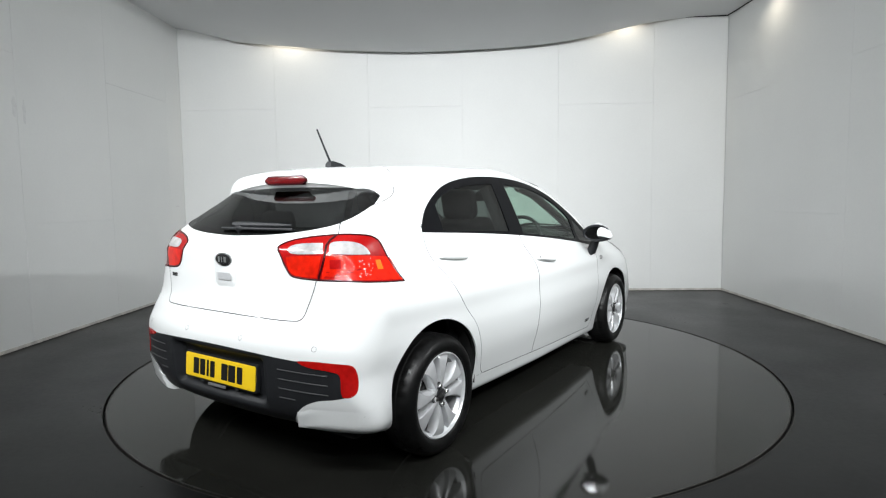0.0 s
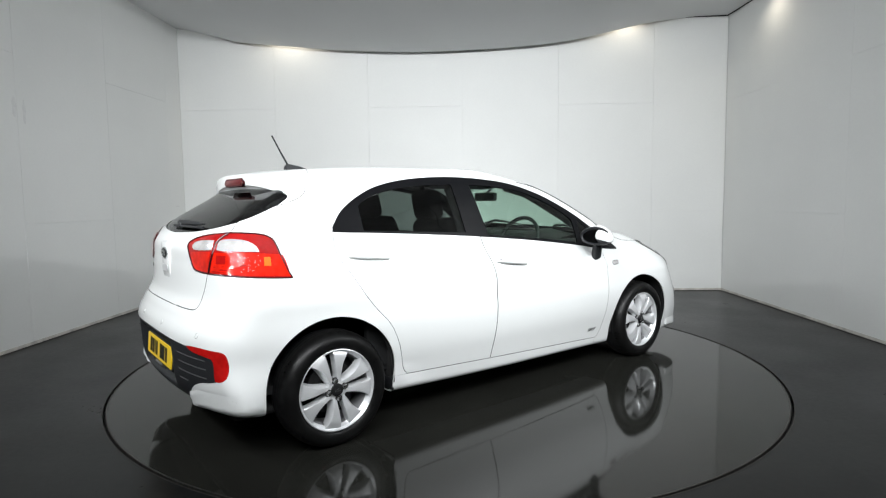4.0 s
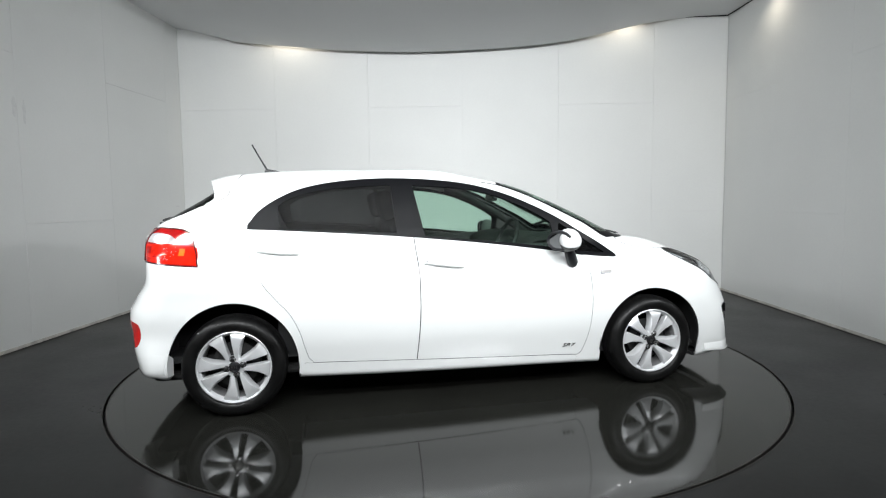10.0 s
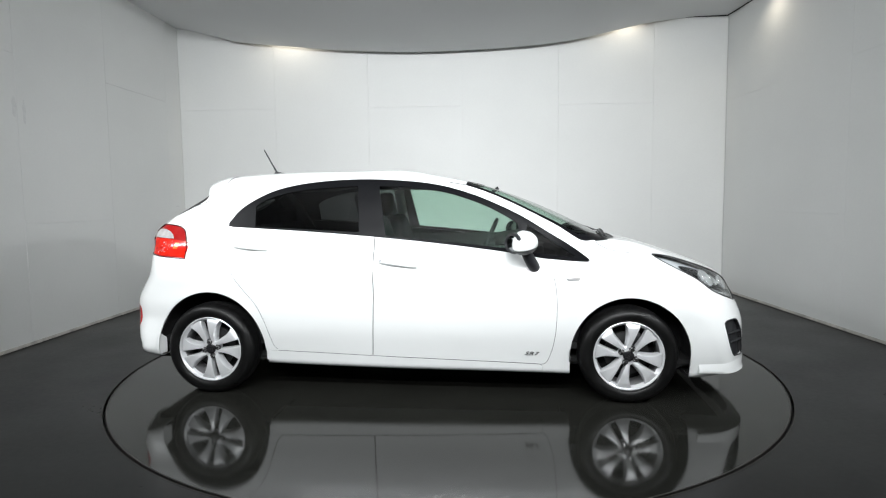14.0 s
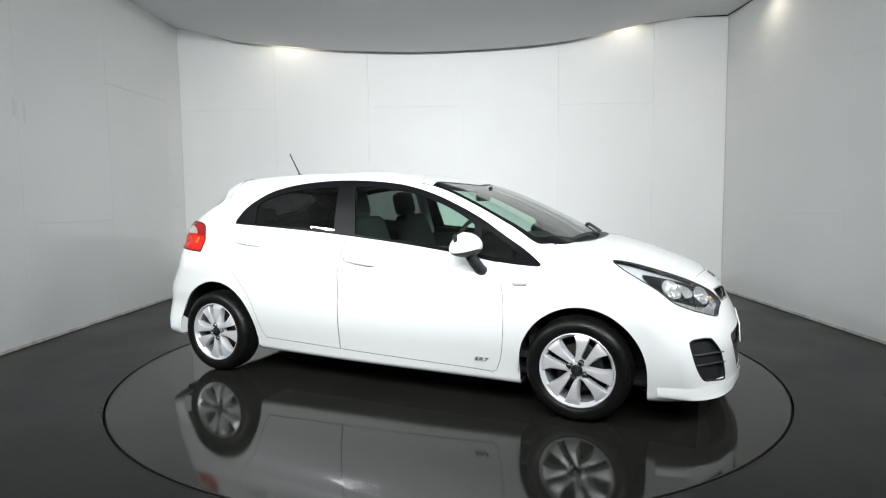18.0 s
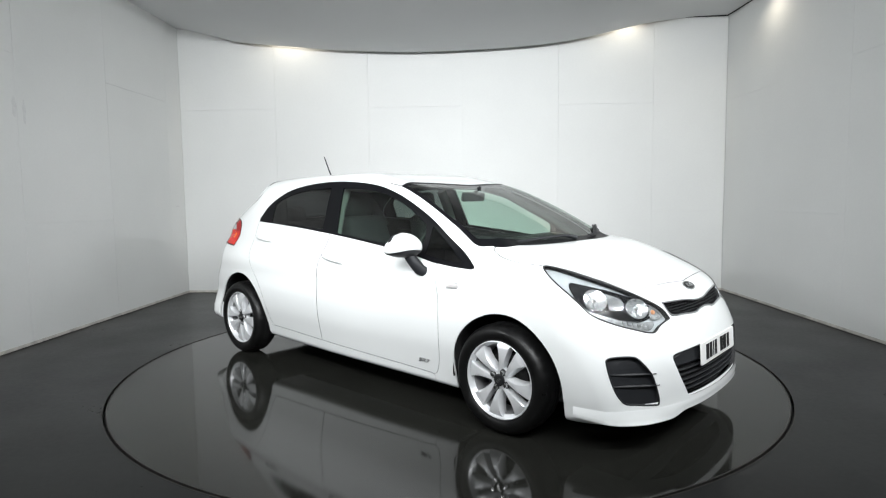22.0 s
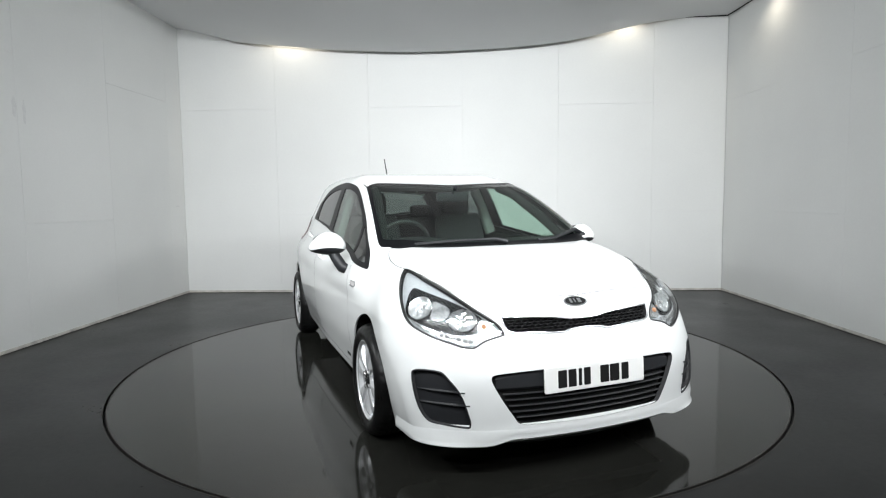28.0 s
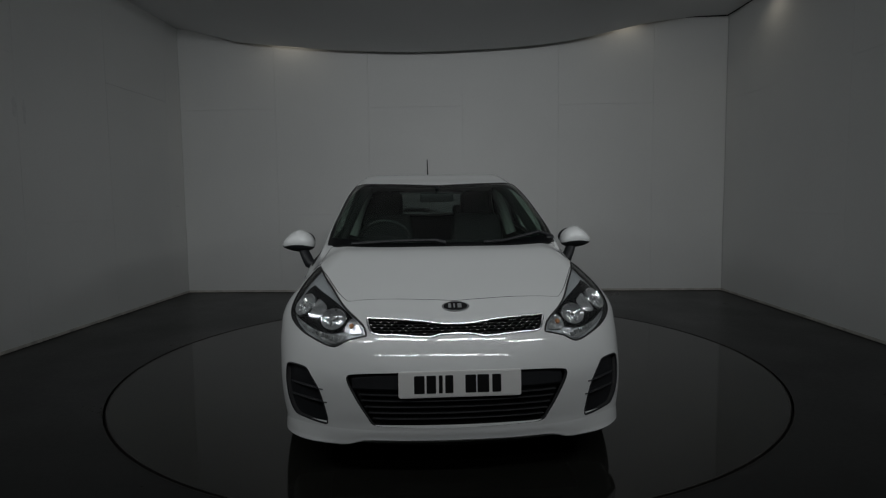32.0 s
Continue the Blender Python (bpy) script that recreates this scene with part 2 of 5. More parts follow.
def slab(outline, depth, bm=None, bevel=0.0):
    """A flat shape of (x, y) points, from z 0 down to -depth, its upper edge softened."""
    own = bmesh.new()
    top = own.faces.new([own.verts.new((x, y, 0)) for x, y in outline])
    if depth:
        ext = bmesh.ops.extrude_face_region(own, geom=[top])
        for v in [g for g in ext["geom"] if isinstance(g, bmesh.types.BMVert)]:
            v.co.z -= depth
    if bevel:
        edge = [e for e in own.edges if all(abs(v.co.z) < 1e-6 for v in e.verts)]
        bmesh.ops.bevel(own, geom=edge, offset=bevel, segments=2, affect="EDGES", profile=0.5)
    return join(bm, own)


SCUFF = material("faint_scuff", (0.69, 0.697, 0.69), 0.7, vary=0.12, scale=30, spec=0.2)
GRIME = material("dirty_sealant", (0.62, 0.595, 0.55), 0.8, vary=0.5, scale=6, bump_scale=25)


# ---- the studio: floor, turntable, walls, ceiling ----
CL, CR = Vector((-3.451, 3.392, 0)), Vector((3.548, 3.105, 0))
LEFT_END, RIGHT_END = Vector((-3.93, -8.0, 0)), Vector((3.50, -8.0, 0))
TABLE_R = 2.262


def ring_sheet(r0, r1, z, n=180):
    v, f = [], []
    for i in range(n):
        a = 2 * math.pi * i / n
        v += [(r0 * math.cos(a), r0 * math.sin(a), z), (r1 * math.cos(a), r1 * math.sin(a), z)]
    for i in range(n):
        j = (i + 1) % n
        f.append((2 * i, 2 * i + 1, 2 * j + 1, 2 * j))
    return v, f


def build_floor():
    bm = bmesh.new()
    n = 180
    inner = [bm.verts.new(((TABLE_R + 0.016) * math.cos(2 * math.pi * i / n), (TABLE_R + 0.016) * math.sin(2 * math.pi * i / n), 0)) for i in range(n)]
    outer = []
    for i in range(n):
        a = 2 * math.pi * i / n
        c, s = math.cos(a), math.sin(a)
        k = min(5.0 / max(abs(c), 1e-6), (4.0 if s > 0 else 9.0) / max(abs(s), 1e-6))
        outer.append(bm.verts.new((k * c, k * s, 0)))
    for i in range(n):
        j = (i + 1) % n
        bm.faces.new((inner[i], outer[i], outer[j], inner[j]))
    down = [bm.verts.new(v.co - Vector((0, 0, 0.05))) for v in inner]
    for i in range(n):
        j = (i + 1) % n
        bm.faces.new((down[i], inner[i], inner[j], down[j]))
    floor = new("floor", bm_mesh("floor", bm, FLOOR))
    tagged(floor, "dark grey gloss-painted concrete studio floor", "floor", kind="structure")
    pit = new("turntable_pit", mesh_of("pit", *ring_sheet(1.9, TABLE_R + 0.03, -0.045), GROOVE))
    tagged(pit, "black narrow gap round the turntable", "gap", kind="structure")
    bm = lathe([(TABLE_R + 0.016, -0.03), (TABLE_R + 0.016, 0.0015), (TABLE_R + 0.022, 0.0015), (TABLE_R + 0.022, -0.03)], 180, axis="z")
    rim = new("turntable_rim", bm_mesh("rim", bm, EDGE))
    tagged(rim, "thin worn metal edging round the turntable opening", "trim", kind="structure")


def build_turntable():
    base = new("turntable", None)
    tagged(base, "round dark gloss-painted car turntable set flush in the floor", "turntable")
    prof = [(0.0, 0.0), (TABLE_R - 0.4, 0.0), (TABLE_R - 0.004, 0.0), (TABLE_R, -0.003), (TABLE_R, -0.04)]
    part("deck", lathe(prof, 180, axis="z"), TABLE, base, angle=30)
    part("edge_band", lathe([(TABLE_R - 0.006, 0.0006), (TABLE_R + 0.001, 0.0006), (TABLE_R + 0.001, -0.03)], 180, axis="z"), EDGE, base, "thin worn steel edge")
    return base


def board_wall(name, a, b, joints, label, end_height=3.6, splits=None):
    """A wall from a to b, faced with boards; joints are distances along it, splits the height of each column's joint."""
    along = (b - a).normalized()
    out = Vector((along.y, -along.x, 0))
    m = Matrix(((along.x, -out.x, 0, a.x), (along.y, -out.y, 0, a.y), (0, 0, 1, 0), (0, 0, 0, 1)))
    length = (b - a).length
    wall = new(name, bm_mesh(name, box(-0.1, length + 0.1, 0.014, 0.16, 0.0, end_height), WALL))
    wall.matrix_world = m
    tagged(wall, label, "wall", kind="structure")
    cols = list(zip(joints, joints[1:]))
    g = 0.0007
    for k, (u0, u1) in enumerate(cols):
        zs = [0.012, splits[k], min(splits[k] + 2.44, end_height)] + ([end_height] if splits[k] + 2.44 < end_height - 0.02 else [])
        for z0, z1 in zip(zs, zs[1:]):
            d = 0.0005 * ((k * 7 + len(zs)) % 3)
            part("panel", bm_mesh("panel", box(u0 + g, u1 - g, -d, 0.0135, z0 + g, z1 - g, 0.0007, 1), WALL), None, wall)
    part("sealant_strip", bm_mesh("strip", box(-0.01, length + 0.01, -0.006, 0.0, 0.003, 0.030, 0.002, 1), GRIME), None, wall, "dirty off-white sealant strip")
    part("baseboard_gap", bm_mesh("gap", box(-0.05, length + 0.05, 0.004, 0.0139, 0.0, 0.0115), GROOVE), None, wall)
    return wall


def build_walls():
    board_wall("wall_back", CL, CR, [0, 1.26, 2.48, 3.69, 4.91, 6.10, 7.0], "white painted board wall with fine staggered panel joints",
               splits=[2.405, 1.03, 2.40, 1.03, 2.395, 1.03])
    d = (CL - LEFT_END).length
    js = [d - 11.55 + 0.0] + [d - s for s in (10.37, 9.15, 7.93, 6.71, 5.49, 4.27, 2.82, 1.58, 0.37, 0.0)]
    js[0] = 0.0
    left = board_wall("wall_left", LEFT_END, CL, js, "white painted board side wall with scuffs and panel joints",
               splits=[1.04, 2.46, 1.04, 2.46, 1.04, 2.46, 1.04, 2.46, 1.04, 2.46][: len(js) - 1][::-1])
    for u, z, w, h in ((8.55, 2.02, 0.05, 0.17), (8.66, 1.99, 0.035, 0.20), (11.2, 1.16, 0.10, 0.02)):
        ring = [(x * (1 + 0.25 * math.sin(5 * k + 9 * u)), y * (1 + 0.2 * math.sin(3 * k + u))) for k, (x, y) in enumerate(ellipse(w / 2, h / 2, 24))]
        part("scuff", slab(ring, 0.0005), SCUFF, left, "faint grey scuff", pose(u, -0.0022, z, 90, 0, 0))
    d = (RIGHT_END - CR).length
    js = [0.0, 1.11, 2.29, 3.51, 4.73, 5.95, 7.17, 8.39, 9.61, 10.83, d]
    board_wall("wall_right", CR, RIGHT_END, js, "white painted board side wall with a downlight wash",
               splits=[2.40, 1.04, 2.41, 1.04, 2.41, 1.04, 2.41, 1.04, 2.41, 1.04])
    rear = new("wall_rear", bm_mesh("rear", box(-5, 5, -8.2, -8.0, 0, 3.7), REAR))
    tagged(rear, "plain grey workshop wall behind the camera", "wall", kind="structure")


DROP_X = (-3.95, -3.39, -3.0, -2.575, -1.95, -1.34, -0.325, 0.817, 1.52, 2.22, 2.91, 3.2, 3.95)
DROP_Z = (0.0, 0.0, 0.09, 0.215, 0.285, 0.345, 0.39, 0.362, 0.302, 0.165, 0.030, 0.004, 0.0)


def build_ceiling():
    nx, ny = 120, 60
    drop = spline(list(zip(DROP_X, DROP_Z)), 8, False)
    v, f = [], []
    for j in range(ny + 1):
        s = j / ny
        for i in range(nx + 1):
            x = -4.0 + 8.0 * i / nx
            back = CL.y + (CR.y - CL.y) * (x - CL.x) / (CR.x - CL.x) - 0.15 * min(1.0, max(0.0, (3.0 - abs(x)) / 0.5))
            y = -8.1 + (back + 8.1) * s
            fall = float(step(-3.0, 0.5, y))
            v.append((x, y, 3.441 - fall * float(np.interp(x, drop[:, 0], drop[:, 1]))))
    k = len(v)
    v += [(a, b, c + 0.03) for a, b, c in v]
    w = nx + 1
    for j in range(ny):
        for i in range(nx):
            q = (j * w + i, j * w + i + 1, (j + 1) * w + i + 1, (j + 1) * w + i)
            f += [q[::-1], tuple(k + a for a in q)]
    for i in range(nx):
        a = ny * w + i
        f.append((a, a + 1, k + a + 1, k + a))
    ob = new("ceiling", mesh_of("ceiling", v, f, CEIL, True))
    ob.data.set_sharp_from_angle(angle=radians(40))
    tagged(ob, "smooth pale grey ceiling bowed down over the turntable", "ceiling", kind="structure")
    crack = new("ceiling_crack", bm_mesh("crack", tube([(2.95, 3.115, 3.424), (3.2, 3.105, 3.433), (3.52, 3.085, 3.436), (3.53, 2.9, 3.437), (3.535, 2.5, 3.436), (3.53, 1.5, 3.436)], [0.001, 0.007, 0.009, 0.009, 0.006, 0.004], 6), GROOVE))
    tagged(crack, "dark open crack between ceiling edge and wall", "gap", kind="structure")
    lid = new("ceiling_slab", bm_mesh("slab", box(-5, 5, -8.3, 4, 3.62, 3.75), REAR))
    tagged(lid, "plain roof slab above the bowed ceiling", "ceiling", kind="structure")


def build_fixtures():
    """Slim batten for every row lamp and added side fill, a small round can for every downlight."""
    for place, aim, watts in TUBES_AND_FILLS:
        m = look(place, aim)
        top = 3.43
        lamp = part("batten_or_fill_light", box(-0.66, 0.66, -0.030, 0.030, 0.012, 0.05, 0.008), WALL, None, m=m)
        tagged(lamp, "slim white batten tube light hung under the ceiling, side pair added as fill", "light", group="studio batten lights")
        part("diffuser", box(-0.63, 0.63, -0.020, 0.020, 0.0035, 0.0115, 0.003), LAMP_GLOW, lamp, "glowing diffuser")
        for sx in (-0.5, 0.5):
            head = m @ Vector((sx, 0, 0.045))
            part("hanger", tube([Vector((sx, 0, 0.045)), m.inverted() @ Vector((head.x, head.y, top + 0.03))], 0.006, 6), STEEL, lamp)
    for sx, sy, sz in SPOTS:
        can = part("downlight_can", lathe([(0.038, 0.0), (0.042, 0.0), (0.042, 0.07), (0.0, 0.075)], 24, axis="z"), STEEL, None, m=pose(sx, sy, sz + 0.02))
        tagged(can, "small round steel downlight over the wall", "light", group="downlights")
        part("stem", tube([(0, 0, 0.07), (0, 0, 3.63 - sz)], 0.008, 8), STEEL, can)


LAMP_GLOW = glowing("lamp_diffuser", (0.95, 0.98, 1.0), 10)


# ---- car panels: a fine mesh of the body shape, cut along outlines ----
def axis_grid(lo, hi, d):
    return np.linspace(lo, hi, int(round((hi - lo) / d)) + 1)


def body_grid(d=0.0138):
    """Quads over the right half of the body, by rays from an inner core to an outer box."""
    X, Y, Z = axis_grid(-2.3, 2.4, d), axis_grid(-1.1, 0.0, d), axis_grid(-0.22, 1.7, d)
    index, pts, quads = {}, [], []

    def vid(p):
        key = (round(p[0], 4), round(p[1], 4), round(p[2], 4))
        if key not in index:
            index[key] = len(pts)
            pts.append(p)
        return index[key]

    def sheet(us, vs, place, flip):
        ids = [[vid(place(u, v)) for v in vs] for u in us]
        for i in range(len(us) - 1):
            for j in range(len(vs) - 1):
                q = (ids[i][j], ids[i + 1][j], ids[i + 1][j + 1], ids[i][j + 1])
                quads.append(q[::-1] if flip else q)

    sheet(X, Z, lambda u, v: (u, -1.1, v), False)
    sheet(X, Y, lambda u, v: (u, v, 1.7), False)
    sheet(Y, Z, lambda u, v: (2.4, u, v), False)
    sheet(Y, Z, lambda u, v: (-2.3, u, v), True)
    P = np.array(pts)
    core = np.stack([np.clip(P[:, 0], -1.55, 1.75), np.clip(P[:, 1], -0.45, 0), np.clip(P[:, 2], 0.24, 0.6)], 1)
    d_ = P - core
    far = np.linalg.norm(d_, axis=1)
    return march(core, d_ / far[:, None], 1.6), np.array(quads)


def flat(q, view):
    """Points as seen along a level direction view degrees from straight ahead, or from the top; the right side counts as both."""
    y = np.abs(q[:, 1])
    if view == "top":
        return np.stack([q[:, 0], y], 1)
    if view in (0, 180):
        return np.stack([y, q[:, 2]], 1)
    if view == 90:
        return np.stack([q[:, 0], q[:, 2]], 1)
    a = radians(view)
    return np.stack([-q[:, 0] * math.sin(a) + y * math.cos(a), q[:, 2]], 1)


def view_axes(view):
    """Depth direction and the first flat direction, in x, y, z of the right side."""
    if view == "top":
        return np.array([0, 0, 1.0]), None
    a = radians(view)
    return np.array([math.cos(a), -math.sin(a), 0]), np.array([-math.sin(a), -math.cos(a), 0])


def settle(q, view, to):
    """Moves points so that they show at the flat places to, and lie on the body."""
    q = q.copy()
    if view == "top":
        q[:, 0], q[:, 1] = to[:, 0], -to[:, 1]
    elif view in (0, 180):
        q[:, 1], q[:, 2] = -to[:, 0], to[:, 1]
    elif view == 90:
        q[:, 0], q[:, 2] = to[:, 0], to[:, 1]
    else:
        d, s = view_axes(view)
        now = flat(q, view)
        q += (to[:, 0] - now[:, 0])[:, None] * s
        q[:, 2] = to[:, 1]
    d = view_axes(view)[0]
    for _ in range(9):
        f = body(*q.T)
        g = (body(*(q + 0.002 * d).T) - body(*(q - 0.002 * d).T)) / 0.004
        g = np.where(np.abs(g) < 0.15, 0.15, g)
        q -= np.clip(f / g, -0.01, 0.01)[:, None] * d
    q[:, 1] = np.minimum(q[:, 1], 0)
    return q


def circle_poly(cx, cz, r, n=72, low=-0.3):
    pts = [(cx + r * math.cos(math.pi * i / n), cz + r * math.sin(math.pi * i / n)) for i in range(n + 1)]
    return np.array(pts + [(cx - r * 0.985, low), (cx + r * 0.985, low)])


# name, view, outline, which part of the length it may touch
DLO = [(-1.210, 1.054), (-1.210, 1.054), (-1.193, 1.093), (-1.138, 1.160), (-1.034, 1.229), (-0.895, 1.288), (-0.681, 1.329), (-0.393, 1.347), (-0.103, 1.336), (0.149, 1.304), (0.362, 1.244), (0.535, 1.172), (0.690, 1.094), (0.841, 1.000), (0.959, 0.927), (1.064, 0.849), (1.066, 0.837), (1.048, 0.832), (0.811, 0.855), (0.627, 0.886), (0.183, 0.943), (-0.252, 0.987), (-0.695, 1.022)]
REAR_PANE = [(-1.027, 1.052), (-1.027, 1.052), (-1.034, 1.182), (-1.034, 1.182), (-0.97, 1.222), (-0.820, 1.266), (-0.640, 1.290), (-0.366, 1.302), (-0.366, 1.302), (-0.341, 1.014), (-0.341, 1.014)]
FRONT_PANE = [(-0.229, 1.300), (-0.229, 1.300), (-0.029, 1.290), (0.20, 1.258), (0.40, 1.192), (0.555, 1.118), (0.645, 1.060), (0.645, 1.060), (0.655, 0.978), (0.640, 0.905), (0.640, 0.905), (0.354, 0.940), (-0.170, 0.992), (-0.170, 0.992)]
CORNER_PANE = [(0.70, 1.058), (0.70, 1.058), (0.80, 0.990), (0.915, 0.912), (0.99, 0.862), (0.99, 0.862), (0.806, 0.880), (0.694, 0.897), (0.694, 0.897)]
REAR_DOOR = [(-1.208, 1.089), (-1.208, 1.089), (-1.210, 1.051), (-1.211, 0.957), (-1.175, 0.858), (-1.117, 0.743), (-1.050, 0.657), (-0.975, 0.572), (-0.924, 0.466), (-0.893, 0.356), (-0.869, 0.295), (-0.815, 0.272), (-0.245, 0.251), (-0.245, 0.251), (-0.224, 0.654), (-0.249, 1.099), (-0.249, 1.099)]
FRONT_DOOR = [(-0.249, 1.099), (-0.249, 1.099), (-0.224, 0.654), (-0.245, 0.251), (-0.245, 0.251), (0.280, 0.232), (0.777, 0.212), (0.818, 0.231), (0.859, 0.366), (0.874, 0.577), (0.863, 0.712), (0.826, 0.856), (0.830, 0.945), (0.830, 0.945)]
SILL = [(-1.0, 0.0), (-1.0, 0.0), (-1.0, 0.280), (-1.0, 0.280), (-0.815, 0.274), (-0.245, 0.254), (0.280, 0.235), (0.775, 0.214), (0.79, 0.205), (0.79, 0.205), (0.79, 0.0), (0.79, 0.0)]
SCREEN = [(0.420, -0.100), (0.420, -0.100), (0.420, 0.000), (0.365, 0.282), (0.322, 0.569), (0.322, 0.569), (0.737, 0.637), (0.985, 0.674), (1.045, 0.670), (1.099, 0.640), (1.200, 0.580), (1.290, 0.337), (1.310, 0.000), (1.310, -0.100), (1.310, -0.100)]
HOOD = [(1.290, -0.100), (1.290, -0.100), (1.290, 0.000), (1.270, 0.337), (1.190, 0.576), (1.115, 0.642), (1.220, 0.672), (1.430, 0.664), (1.612, 0.601), (1.836, 0.492), (1.854, 0.419), (1.903, 0.000), (1.903, -0.100), (1.903, -0.100)]
HEADLAMP = [(-0.419, 0.866), (-0.432, 0.817), (-0.497, 0.735), (-0.553, 0.673), (-0.639, 0.634), (-0.743, 0.603), (-0.854, 0.580), (-0.905, 0.607), (-0.975, 0.627), (-0.975, 0.627), (-0.942, 0.670), (-0.867, 0.715), (-0.721, 0.782), (-0.552, 0.842), (-0.461, 0.867)]
GRILLE = [(-0.100, 0.682), (0.001, 0.673), (0.070, 0.675), (0.167, 0.687), (0.265, 0.693), (0.389, 0.697), (0.389, 0.697), (0.376, 0.649), (0.352, 0.635), (0.266, 0.631), (0.120, 0.623), (0.072, 0.631), (0.000, 0.636), (-0.100, 0.646)]
MOUTH = [(-0.100, 0.494), (-0.100, 0.494), (0.267, 0.485), (0.447, 0.476), (0.479, 0.462), (0.449, 0.389), (0.390, 0.295), (0.362, 0.262), (0.271, 0.255), (-0.100, 0.248), (-0.100, 0.248)]
FOG = [(0.089, 0.468), (0.061, 0.485), (-0.033, 0.483), (-0.063, 0.459), (-0.114, 0.395), (-0.153, 0.289), (-0.155, 0.256), (-0.137, 0.253), (-0.039, 0.264), (0.023, 0.277), (0.068, 0.348)]
TAIL = [(0.908, 1.008), (0.894, 1.023), (0.842, 1.042), (0.760, 1.057), (0.661, 1.066), (0.596, 1.066), (0.513, 1.056), (0.476, 1.036), (0.455, 1.003), (0.430, 0.951), (0.391, 0.89), (0.360, 0.852), (0.360, 0.852), (0.425, 0.857), (0.50, 0.865), (0.57, 0.872), (0.657, 0.878), (0.741, 0.880), (0.827, 0.887), (0.852, 0.897), (0.875, 0.934), (0.892, 0.974)]
REAR_GLASS = [(-0.1, 1.312), (-0.1, 1.312), (0.017, 1.312), (0.183, 1.306), (0.480, 1.279), (0.569, 1.234), (0.569, 1.234), (0.580, 1.173), (0.559, 1.121), (0.471, 1.091), (0.309, 1.070), (0.105, 1.059), (-0.1, 1.056), (-0.1, 1.056)]
TAILGATE = [(-0.1, 1.30), (-0.1, 1.30), (0.55, 1.30), (0.595, 1.22), (0.554, 1.121), (0.579, 1.065), (0.546, 0.870), (0.510, 0.760), (0.497, 0.714), (0.467, 0.702), (0.235, 0.702), (-0.1, 0.704), (-0.1, 0.704)]
REAR_PANEL = [(-0.100, 0.570), (-0.100, 0.570), (0.110, 0.569), (0.300, 0.563), (0.515, 0.551), (0.670, 0.542), (0.728, 0.533), (0.738, 0.486), (0.736, 0.418), (0.690, 0.400), (0.605, 0.385), (0.532, 0.350), (0.458, 0.269), (0.420, 0.200), (0.420, 0.100), (-0.100, 0.100), (-0.100, 0.100)]
REFLECTOR = [(0.496, 0.550), (0.408, 0.556), (0.297, 0.549), (0.251, 0.536), (0.234, 0.489), (0.236, 0.432), (0.262, 0.411), (0.298, 0.415), (0.308, 0.503), (0.350, 0.518), (0.441, 0.529)]
ARCH_F, ARCH_R = (1.297, 0.283, 0.345), (-1.287, 0.295, 0.353)


# ---- places on the body ----
def on_side(x, z, out=0.0):
    q = march(np.array([[x, 0.0, z]]), np.array([[0.0, -1.0, 0.0]]), 1.3)[0]
    return Vector(q + normals(q[None])[0] * out)


def on_front(y, z, out=0.0):
    q = march(np.array([[1.2, y, z]]), np.array([[1.0, 0.0, 0.0]]), 1.3)[0]
    return Vector(q + normals(q[None])[0] * out)


def on_back(y, z, out=0.0):
    q = march(np.array([[-1.2, y, z]]), np.array([[-1.0, 0.0, 0.0]]), 1.3)[0]
    return Vector(q + normals(q[None])[0] * out)


def on_top(x, y, out=0.0):
    q = march(np.array([[x, y, 0.6]]), np.array([[0.0, 0.0, 1.0]]), 1.3)[0]
    return Vector(q + normals(q[None])[0] * out)


def on_view(s, z, view, out=0.0):
    """Where the flat point (s, z) of a level view lies on the right side of the body."""
    d, e = view_axes(view)
    o = e * s + np.array([0, 0, z])
    far = o + d * 3.0
    lo, hi = 0.0, 3.0
    for _ in range(3):
        t = np.linspace(lo, hi, 120)
        q = far[None] - d[None] * t[:, None]
        i = max(1, int(np.argmax(body(*q.T) < 0)))
        lo, hi = t[i - 1], t[i]
    return Vector(q[i] + normals(q[i][None])[0] * out)


def normal_at(p):
    return Vector(normals(np.array([p]))[0])


def mirrored(bm):
    """A copy of a bmesh on the other side of the car."""
    other = bm.copy()
    for v in other.verts:
        v.co.y = -v.co.y
    bmesh.ops.reverse_faces(other, faces=other.faces)
    return other


def pair(name, bm, mat, parents, label="", angle=35):
    """The same part on both sides; parents one for each side, right first."""
    other = mirrored(bm)
    a, b = parents if isinstance(parents, (list, tuple)) else (parents, parents)
    return [part(name, bm, mat, a, label, angle=angle), part(name, other, mat, b, label, angle=angle)]


def bar(p, q, w, h, out, bm=None, bevel=0.004):
    """A rounded bar from p to q, h high, standing out along the side's normal."""
    p, q = Vector(p), Vector(q)
    d = (q - p).normalized()
    n = normal_at((p + q) / 2)
    up = d.cross(n).normalized()
    own = box(0, (q - p).length, -h / 2, h / 2, 0, out, bevel, 3)
    m = Matrix((( d.x, up.x, n.x, p.x), (d.y, up.y, n.y, p.y), (d.z, up.z, n.z, p.z), (0, 0, 0, 1)))
    bmesh.ops.transform(own, matrix=m, verts=own.verts)
    if m.determinant() < 0:
        bmesh.ops.reverse_faces(own, faces=own.faces)
    return join(bm, own)


def plane_frame(p, n, up=Vector((0, 0, 1))):
    """A pose at p whose z axis is n and whose y axis points up."""
    n = n.normalized()
    x = up.cross(n).normalized()
    y = n.cross(x)
    return Matrix(((x.x, y.x, n.x, p.x), (x.y, y.y, n.y, p.y), (x.z, y.z, n.z, p.z), (0, 0, 0, 1)))


